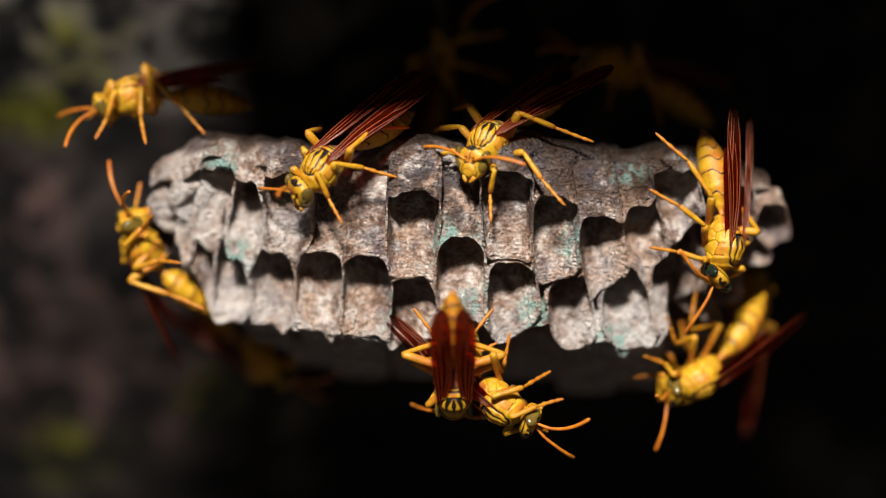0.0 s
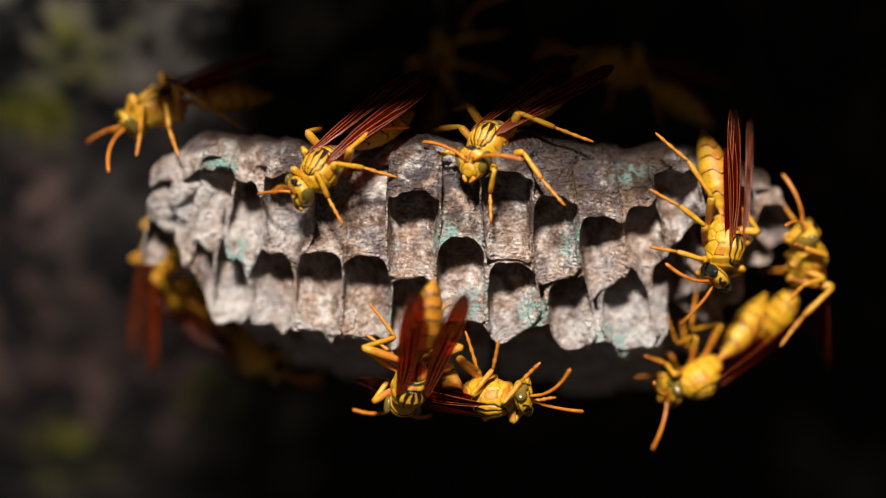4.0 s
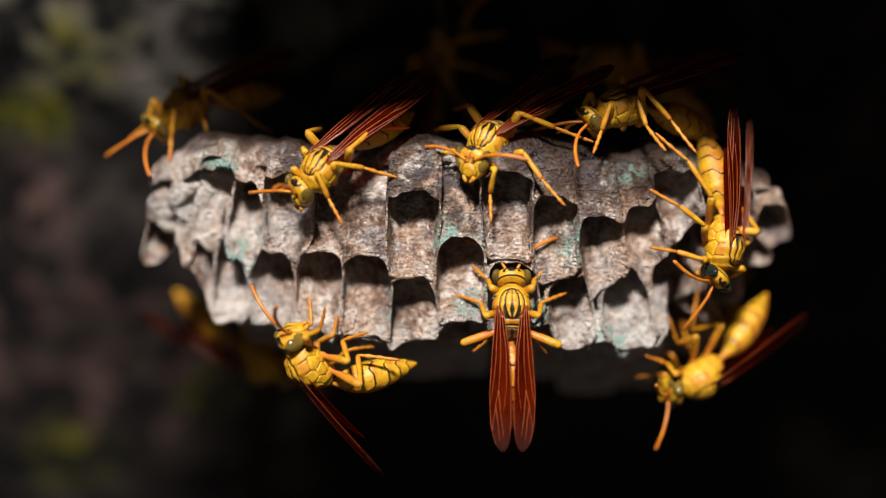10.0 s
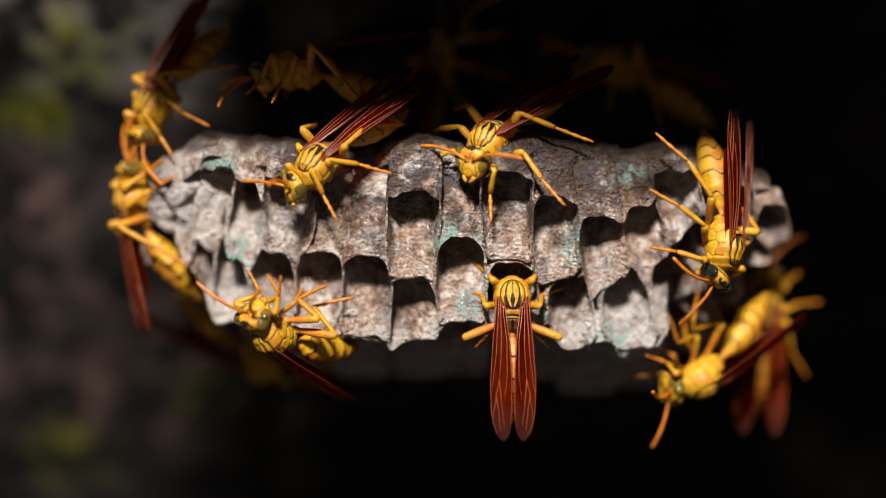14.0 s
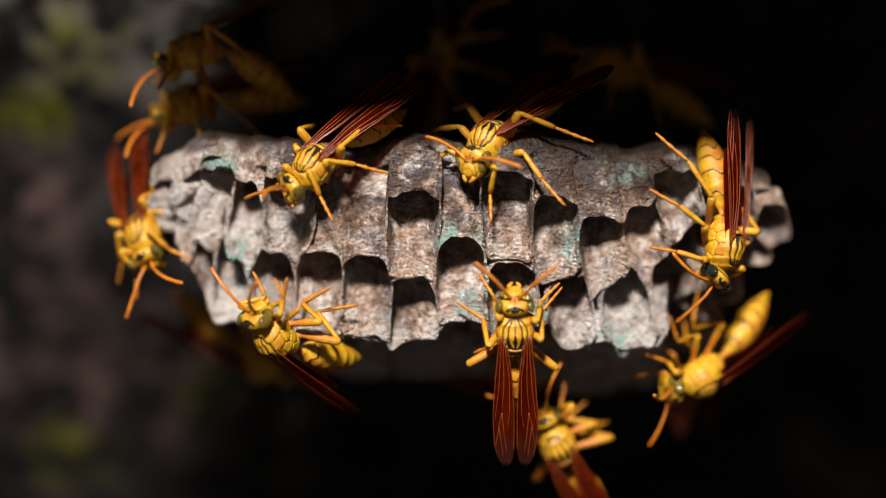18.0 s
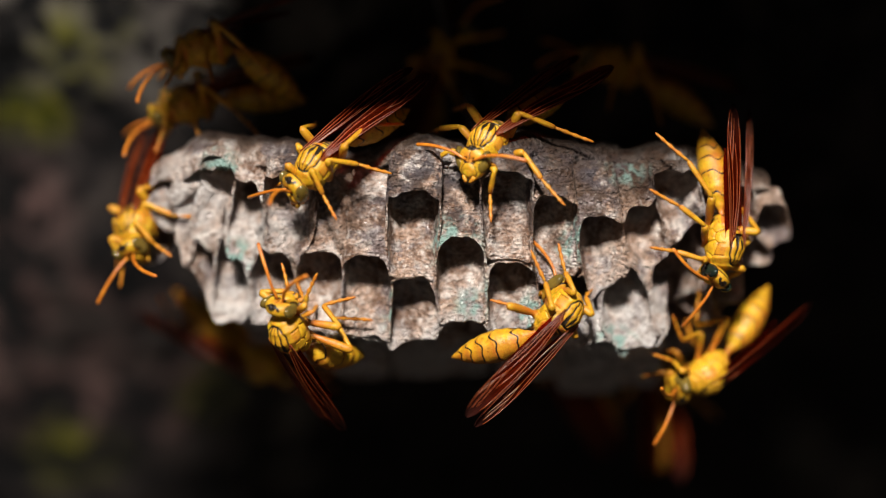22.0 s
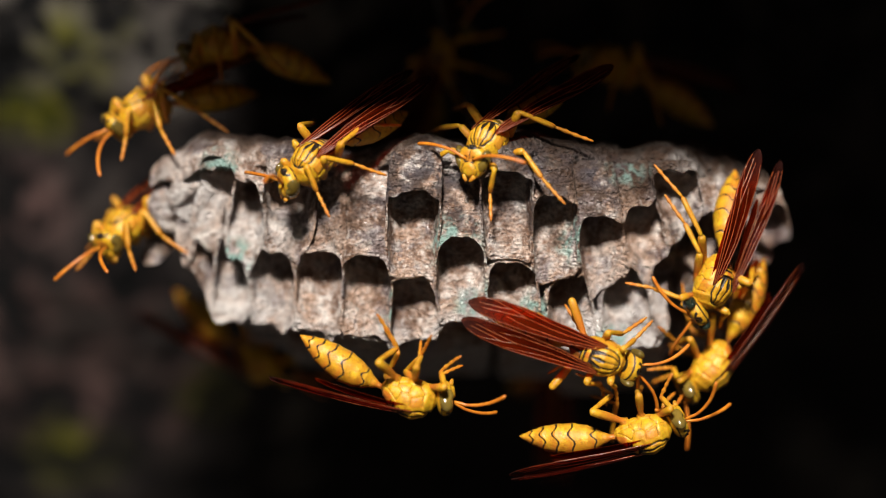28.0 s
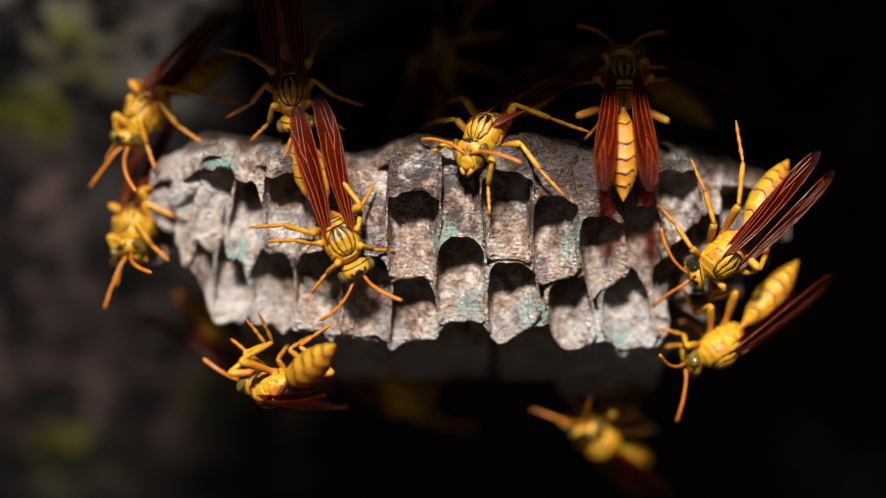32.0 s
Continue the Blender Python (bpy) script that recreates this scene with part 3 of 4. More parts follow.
def wing_edge(length, d, hind):
    if hind:
        return table([(0, 0.2, -0.2), (0.2, 0.35, -0.8), (0.6, 0.3, -1.3), (0.85, 0.1, -1.1), (1, -0.3, -0.5)], d)
    return table([(0, 0.26, -0.26), (0.08, 0.42, -0.72), (0.35, 0.76, -1.28), (0.62, 1.0, -1.52), (0.80, 0.92, -1.55), (0.92, 0.55, -1.36), (0.98, 0.02, -1.02), (1, -0.34, -0.72)], d)


def wing_height(d, f, length):
    """Folded lengthwise: a shallow gutter with a slight droop at the tip."""
    return 0.34 * (abs(f - 0.45) ** 1.5) - 0.9 * d * d + 0.07 * abs((f * 2.0) % 1 - 0.5) * min(1, 4 * d)


def wing_mesh(side, length, hind=False):
    nu, nv = 34, 20
    top, low = [], []
    for i in range(nu + 1):
        d = i / nu
        hi, lo = wing_edge(length, d, hind)
        for j in range(nv + 1):
            f = j / nv
            y = lo + (hi - lo) * f
            z = wing_height(d, f, length)
            top.append((-length * d, side * y, z + 0.03))
            low.append((-length * d, side * y, z - 0.03))
    w, k = nv + 1, len(top)
    faces = []
    for i in range(nu):
        for j in range(nv):
            p = i * w + j
            faces.append((p, p + 1, p + w + 1, p + w))
            faces.append((p + k, p + w + k, p + w + 1 + k, p + 1 + k))
    rim = list(range(w)) + [i * w + nv for i in range(1, nu + 1)] + [nu * w + j for j in range(nv - 1, -1, -1)] + [i * w for i in range(nu - 1, 0, -1)]
    faces += [(q, p, p + k, q + k) for p, q in zip(rim, rim[1:] + rim[:1])]
    return mesh_of("hindwing" if hind else "forewing", scaled(top + low), faces, WING)


def vein_mesh(side, length, line):
    """One raised vein: line is (d, f) stops along the wing."""
    pts = []
    for i in range(15):
        d = line[0][0] + (line[-1][0] - line[0][0]) * i / 14
        (f,) = table(line, d)
        hi, lo = wing_edge(length, d, False)
        pts.append((-length * d, side * (lo + (hi - lo) * f), wing_height(d, f, length) + 0.04))
    verts, faces = loft(limb_rings(pts, [0.060 - 0.028 * i / 14 for i in range(15)], 5))
    return mesh_of("vein", scaled(verts), faces, VEIN)


VEINS = (
    ((0.0, 0.96), (0.5, 0.98), (0.95, 0.95)), ((0.0, 0.72), (0.35, 0.76), (0.60, 0.86), (0.67, 0.95)), ((0.0, 0.50), (0.35, 0.50), (0.58, 0.58)),
    ((0.58, 0.58), (0.70, 0.74), (0.86, 0.92)), ((0.58, 0.58), (0.74, 0.50), (0.90, 0.40)), ((0.70, 0.72), (0.80, 0.64), (0.93, 0.62)),
    ((0.03, 0.28), (0.30, 0.18), (0.55, 0.22), (0.72, 0.36)), ((0.05, 0.03), (0.5, 0.02), (0.90, 0.05)),
)


def antenna_mesh(bend):
    """Elbowed feeler along x: a short scape, then a flagellum of eleven rings that thickens a little."""
    pts, radii = [(0, 0, 0)], [0.16]
    pts += [(0.5, 0, 0.10), (1.5, 0, 0.34), (1.65, 0, 0.36)]
    radii += [0.17, 0.20, 0.16]
    n = 22
    for i in range(1, n + 1):
        u = i / n
        pts.append((1.65 + 5.0 * u, bend * 1.5 * u * u, 0.36 - 1.5 * u * u + 0.35 * u))
        radii.append((0.19 + 0.05 * u) * (1.0 if i % 2 else 0.93) if i < n else 0.10)
    verts, faces = loft(limb_rings(pts, radii, 9))
    return mesh_of("antenna", scaled(verts), faces, ORANGE)


def jaw_mesh(side):
    pts = [(0, 0.0, 0), (0.10, -side * 0.10, -0.3), (0.20, -side * 0.35, -0.62), (0.16, -side * 0.62, -0.78)]
    verts, faces = loft(limb_rings(pts, [0.30, 0.28, 0.20, 0.06], 8))
    return mesh_of("mandible", scaled(verts), faces, LIMB, True, {"tint": [0] * 24 + [1] * 8, "rust": [0.2] * 32})


WING_LENGTH = 16.2
SHARED = {
    "thorax": thorax_mesh(), "head": head_mesh(), "abdomen": abdomen_mesh(),
    "jaw": {s: jaw_mesh(s) for s in (1, -1)},
    "antenna": {s: antenna_mesh(s) for s in (1, -1)},
    "forewing": {s: wing_mesh(s, WING_LENGTH) for s in (1, -1)},
    "hindwing": {s: wing_mesh(s, 10.2, True) for s in (1, -1)},
    "veins": {s: [vein_mesh(s, WING_LENGTH, line) for line in VEINS] for s in (1, -1)},
}
for s in (1, -1):
    v, f = ball((0, 0, 0), (0.86, 0.60, 1.46), 22, 26)
    turn = Euler((radians(-13 * s), radians(-8), radians(-14 * s))).to_matrix()
    bent = []
    for x, y, z in v:
        notch = 0.30 * math.exp(-((z - 0.15) / 0.32) ** 2) * smooth01(x - 0.4 * y * s, 0.1, 0.7)   # bean shape round the feeler's root
        bent.append(tuple(turn @ Vector((x - notch, y + 0.25 * notch * s, z)) + Vector((1.34, 1.60 * s, -0.04))))
    SHARED["eye", s] = mesh_of("eye", scaled(bent), f, EYE)
    SHARED["dark_eye", s] = mesh_of("eye", scaled(bent), f, DARK_EYE)
v, f = ball((2.16, 0, -1.22), (0.22, 0.74, 0.66))
SHARED["clypeus"] = mesh_of("clypeus", scaled(v), f, YELLOW, True, {"tint": [0] * len(v), "rust": [0] * len(v)})
v, f = ball((0, 0, 0), (0.13, 0.13, 0.13), 8, 10)
SHARED["ocellus"] = mesh_of("ocellus", scaled(v), f, OCELLUS)

HIPS = {"front": (2.0, 0.85, -1.55), "middle": (0.1, 1.05, -1.95), "hind": (-1.9, 1.0, -1.65)}
LENGTHS = {"front": (3.5, 3.2, 3.8), "middle": (4.1, 3.8, 4.6), "hind": (5.0, 4.9, 5.6)}
STANCE = {"front": (5.4, 4.6, -3.4), "middle": (0.0, 8.0, -3.6), "hind": (-7.0, 7.6, -3.2)}


# a wasp that hangs belly up reaches straight for the rim over it
HANGING = {k + e: (x, y * s, z) for k, (x, y, z) in (("front", (5.0, 2.9, -5.4)), ("middle", (0.2, 4.6, -7.0)), ("hind", (-5.4, 4.0, -7.8))) for e, s in (("_left", 1), ("_right", -1))}


def leg(which, side, foot, owner):
    """A jointed leg from its hip to a foothold; thigh, shin and foot are pieces of their own."""
    hip = Vector(HIPS[which]) * 1.0
    hip.y *= side
    foot = Vector(foot)
    l1, l2, l3 = LENGTHS[which]
    out = Vector((0, side, 0))
    back = (hip - foot)
    flat = Vector((back.x, back.y, 0))
    flat = flat.normalized() if flat.length > 0.1 else -out
    ankle = foot + (flat * 0.80 + Vector((0, 0, 0.60))).normalized() * l3 * 0.86
    span = ankle - hip
    reach = (l1 + l2) * 0.985
    if span.length > reach:
        ankle = hip + span.normalized() * reach
        span = ankle - hip
    d = max(span.length, abs(l1 - l2) + 0.3)
    c = (l1 * l1 - l2 * l2 + d * d) / (2 * d)
    h = math.sqrt(max(l1 * l1 - c * c, 0.01))
    pole = out * 0.55 + Vector((0.25 if which == "front" else -0.15, 0, 0.9))
    u = span.normalized()
    pole = (pole - u * pole.dot(u)).normalized()
    knee = hip + u * c + pole * h

    def limb(name, pts, radii, rust, parent, label=""):
        rings = limb_rings([(Vector(p) - hip) for p in pts], radii, 9)
        verts, faces = loft(rings)
        marks = [r for r in rust for _ in range(9)]
        return part(name, mesh_of(name, scaled(verts), faces, LIMB, True, {"tint": [0.0] * len(verts), "rust": marks}), parent, label)

    fat = {"front": 0.88, "middle": 0.88, "hind": 0.98}[which]
    t = [0.0, 0.12, 0.3, 0.55, 0.8, 0.94, 1.0]
    thigh = limb("leg", [hip + Vector((0, -0.3 * side, 0.5))] + [hip.lerp(knee, q) for q in t], [0.62 * fat] + [q * fat for q in (0.60, 0.33, 0.44, 0.52, 0.50, 0.46, 0.22)],
                 [0.1, 0.1, 0.75, 0.8, 0.6, 0.1, 0.0, 0.0], owner)
    thigh.location = hip * MM
    t = [0.0, 0.08, 0.35, 0.7, 0.93, 1.0]
    limb("shin", [knee.lerp(ankle, q) for q in t], [0.18, 0.26, 0.29, 0.33, 0.30, 0.15], [0.15, 0.0, 0.0, 0.1, 0.45, 0.55], thigh)
    mid = ankle.lerp(foot, 0.55) + Vector((0, 0, -0.15))
    pts, radii = [], []
    for i in range(13):
        q = i / 12
        p = ankle.lerp(mid, q).lerp(mid.lerp(foot, q), q)
        pts.append(p)
        radii.append((0.24 - 0.06 * q) * (1.25 if i % 3 == 0 else 0.80))
    radii[0], radii[-1] = 0.13, 0.07
    limb("foot", pts, radii, [0.35 + 0.35 * i / 12 for i in range(13)], thigh)
    return thigh


def wasp(label, head=(0, 0, 0), abdomen=(0, 0), wings=(7, 4, 0), feet=None, feelers=((0, 0), (0, 0)), eye="eye", spread=(1, 1)):
    """A paper wasp. head: turn, nod and tilt; abdomen: nod and turn; wings: splay, lift and lean to its left; feelers: turn and lift, left and right; feet: footholds that differ from the usual stance."""
    lean = wings[2] if len(wings) > 2 else 0
    w = thing("wasp", label, "wasp", "wasps on the comb")
    part("thorax", SHARED["thorax"], w)
    h = part("head", SHARED["head"], w)
    h.matrix_basis = pose(2.85 * MM, 0, -0.1 * MM, head[2], 12 + head[1], head[0]) @ Matrix.Scale(0.96, 4)
    for s in (1, -1):
        part("eye", SHARED[eye, s], h, "black-green bulging eye" if eye == "dark_eye" else "olive bulging eye")
        part("mandible", SHARED["jaw"][s], h).location = (1.90 * MM, 0.66 * s * MM, -1.80 * MM)
        turn, lift = feelers[0 if s == 1 else 1]
        a = part("antenna", SHARED["antenna"][s], h, "slender orange antenna")
        a.matrix_basis = pose(2.08 * MM, 0.46 * s * MM, 0.10 * MM, 0, -8 - lift, s * (26 + turn))
        fw = part("forewing", SHARED["forewing"][s], w, "amber-brown folded forewing")
        fw.matrix_basis = pose(0.5 * MM, 1.45 * s * MM, 1.6 * MM, -10 * s, wings[1], -s * (wings[0] - 3) * spread[0 if s == 1 else 1] - lean)
        for me in SHARED["veins"][s]:
            part("vein", me, fw)
        hw = part("hindwing", SHARED["hindwing"][s], w, "thin amber hindwing")
        hw.matrix_basis = pose(-0.5 * MM, 1.6 * s * MM, 1.05 * MM, -16 * s, wings[1] - 2, -s * (wings[0] * spread[0 if s == 1 else 1] - 4) - lean)
        for which in ("front", "middle", "hind"):
            x, y, z = STANCE[which]
            key = which + ("_left" if s == 1 else "_right")
            leg(which, s, (feet or {}).get(key, (x, y * s, z)), w)
    part("clypeus", SHARED["clypeus"], h)
    for x, y, z in ((1.55, 0.30, 1.62), (1.55, -0.30, 1.62), (1.85, 0.0, 1.40)):
        part("ocellus", SHARED["ocellus"], h).location = (x * MM, y * MM, z * MM)
    ab = part("abdomen", SHARED["abdomen"], w)
    ab.matrix_basis = pose(-3.05 * MM, 0, -0.35 * MM, 0, -6 - abdomen[0], abdomen[1])
    return w


on_top_edge = wasp("yellow wasp with fine black stripes leaning over the comb's rim", head=(-14, -18, 0), abdomen=(6, -8), wings=(5, 3, 14), feelers=((-4, 42), (30, -22)),
                   feet={"front_left": (4.2, 5.0, -3.0), "middle_left": (-4.0, 6.6, -3.0), "hind_left": (-10.0, 4.2, -1.8), "front_right": (3.2, -5.6, -3.2), "middle_right": (-3.0, -7.6, -3.0)})
facing_out = wasp("yellow wasp crouching on the comb's upper rim, facing outward", head=(0, -44, 0), abdomen=(2, -16), wings=(9, 2, 26), feelers=((56, 4), (60, 6)),
                  feet={"front_left": (7.6, 2.9, -4.9), "middle_left": (3.6, 10.4, -4.4), "hind_left": (-6.0, 9.6, -3.4), "front_right": (4.6, -8.6, -3.2), "middle_right": (-2.0, -10.4, -3.0), "hind_right": (-7.0, -9.2, -3.0)})
on_side = wasp("yellow wasp with black-green eyes clinging head down to the comb", head=(-24, 14, 0), abdomen=(6, -4), wings=(7, 2, 0), eye="dark_eye", feelers=((-6, -20), (40, -15)),
               feet={"front_right": (1.4, -8.8, -4.6), "middle_right": (-5.0, -9.8, -4.4), "hind_right": (-11.4, -9.4, -4.2), "front_left": (4.2, 6.4, -3.0), "middle_left": (-3.0, 9.0, -3.0)})
lower_side = wasp("yellow wasp hanging from the comb's lower rim", head=(0, 15, 0), abdomen=(-4, 4), wings=(4, 3), feet=HANGING, feelers=((0, 52), (16, 14)))
low_left = wasp("yellow wasp walking belly up under the comb's lower rim", head=(0, 4, 0), abdomen=(0, 0), wings=(4, 2), feet=HANGING)
in_cell = wasp("yellow wasp with striped back that puts its head into a cell", head=(0, 14, 0), abdomen=(14, 0), wings=(4, 3),
               feet={k + e: (x, y * s, z) for k, (x, y, z) in (("middle", (2.6, 6.2, -4.2)), ("hind", (-4.4, 4.2, -5.2))) for e, s in (("_left", 1), ("_right", -1))})
left_side = wasp("yellow wasp clinging to the comb's outer flank", head=(0, 10, 0), abdomen=(10, 0), wings=(8, 8))
upper_left = wasp("yellow wasp half in shade on the comb's back", head=(0, 22, 0), wings=(4, 6))
walker = wasp("yellow wasp walking round the rim to the comb's back", head=(0, 26, 0), abdomen=(2, 0), wings=(5, 16))
under_side = wasp("yellow wasp in deep shade with long hanging wings", head=(0, 10, 0), wings=(7, 3))
visitor = wasp("yellow wasp that comes and goes under the comb", head=(0, 6, 0), abdomen=(0, 0), wings=(4, 3), feet=HANGING)
second_visitor = wasp("yellow wasp emerging from under the comb", head=(0, 6, 0), abdomen=(0, 0), wings=(4, 3), feet=HANGING)
under_left = wasp("yellow wasp in shade beneath the comb's edge", head=(0, 16, 0), wings=(4, 5), feet=HANGING, eye="dark_eye")
back_a = wasp("reddish dim wasp on the shaded back of the comb", wings=(6, 8))
back_b = wasp("reddish dim wasp resting on the shaded back of the comb", wings=(6, 8))


def key(ob, rows):
    """Key a wasp's way (seconds, mm, degrees), and the stepping of its legs and the play of its feelers with it."""
    walk(ob, [(t, pose(x * MM, y * MM, z * MM, rx, ry, rz)) for t, x, y, z, rx, ry, rz in rows])
    rng = random.Random(int(abs(rows[0][1]) * 10) + len(rows))
    legs = [c for c in ob.children if c.name.split(".")[0] == "leg"]
    steps = [[] for _ in legs]
    gone, last = 0.0, None
    for k in range(int(32 / 0.2) + 1):
        t = k * 0.2
        i = max(j for j, r in enumerate(rows) if r[0] <= t + 1e-6)
        lo, hi = rows[i], rows[min(i + 1, len(rows) - 1)]
        f = (t - lo[0]) / (hi[0] - lo[0]) if hi[0] > lo[0] else 0.0
        here = Vector([p + (q - p) * f for p, q in zip(lo[1:4], hi[1:4])])
        spin = sum(abs((q - p + 180) % 360 - 180) for p, q in zip(lo[4:], hi[4:])) / max(hi[0] - lo[0], 0.1)
        speed = min(((here - last).length / 0.2 if last is not None else 0.0) / 6 + spin / 160, 1.0)
        gone += min((here - last).length if last is not None else 0.0, 3.0)
        last = here
        if k and k % 2 and speed < 0.06:
            continue
        for j in range(len(legs)):
            phase = gone / 5.0 * 2 * math.pi + (math.pi if j in (0, 2, 4) else 0) + j * 0.5
            steps[j].append((t, speed * 17 * math.sin(phase), speed * 9 * max(math.cos(phase), 0)))
    for j, part_leg in enumerate(legs):
        side = 1 if part_leg.location.y > 0 else -1
        if any(abs(r[1]) > 0.8 for r in steps[j]):
            keep = [r for i, r in enumerate(steps[j]) if i in (0, len(steps[j]) - 1) or any(abs(q[1]) + abs(q[2]) > 0.3 for q in steps[j][max(i - 1, 0):i + 2])]
            if keep[-1][0] < 32:
                keep.append((32.0, 0.0, 0.0))
            walk(part_leg, [(t, Matrix.Translation(part_leg.location) @ pose(0, 0, 0, side * up, 0, swing)) for t, swing, up in keep])
    head = next(c for c in ob.children if c.name.split(".")[0] == "head")
    for feeler in [c for c in head.children if c.name.split(".")[0] == "antenna"]:
        base = feeler.matrix_basis.copy()
        times = sorted({0.0, 32.0, *[round(rng.uniform(0.5, 31.5), 1) for _ in range(16)]})
        walk(feeler, [(t, base @ pose(0, 0, 0, 0, rng.uniform(-9, 9), rng.uniform(-10, 10))) for t in times])


def nods(ob, rows):
    """Key a wasp's head on its neck: seconds, turn and nod in degrees from its usual set."""
    head = next(c for c in ob.children if c.name.split(".")[0] == "head")
    place, turn = head.matrix_basis.translation.copy(), head.matrix_basis.to_quaternion().to_matrix().to_4x4()
    walk(head, [(t, Matrix.Translation(place + Vector((-sink, 0, -sink)) * MM) @ turn @ pose(0, 0, 0, 0, nod, yaw)) for t, yaw, nod, sink in rows])


def bends(ob, rows):
    """Key a wasp's abdomen on its waist: seconds, degrees towards the belly and to the side, past its usual set."""
    tail = next(c for c in ob.children if c.name.split(".")[0] == "abdomen")
    base = tail.matrix_basis.copy()
    walk(tail, [(t, base @ pose(0, 0, 0, 0, -down, side)) for t, down, side in rows])


def spreads(ob, rows):
    """Key how far a wasp's wings stand apart: seconds and degrees past their usual set."""
    for wing in [c for c in ob.children if c.name.split(".")[0] in ("forewing", "hindwing")]:
        base, side = wing.matrix_basis.copy(), 1 if wing.location.y > 0 else -1
        walk(wing, [(t, base @ pose(0, 0, 0, 0, 0, -side * apart)) for t, apart in rows])


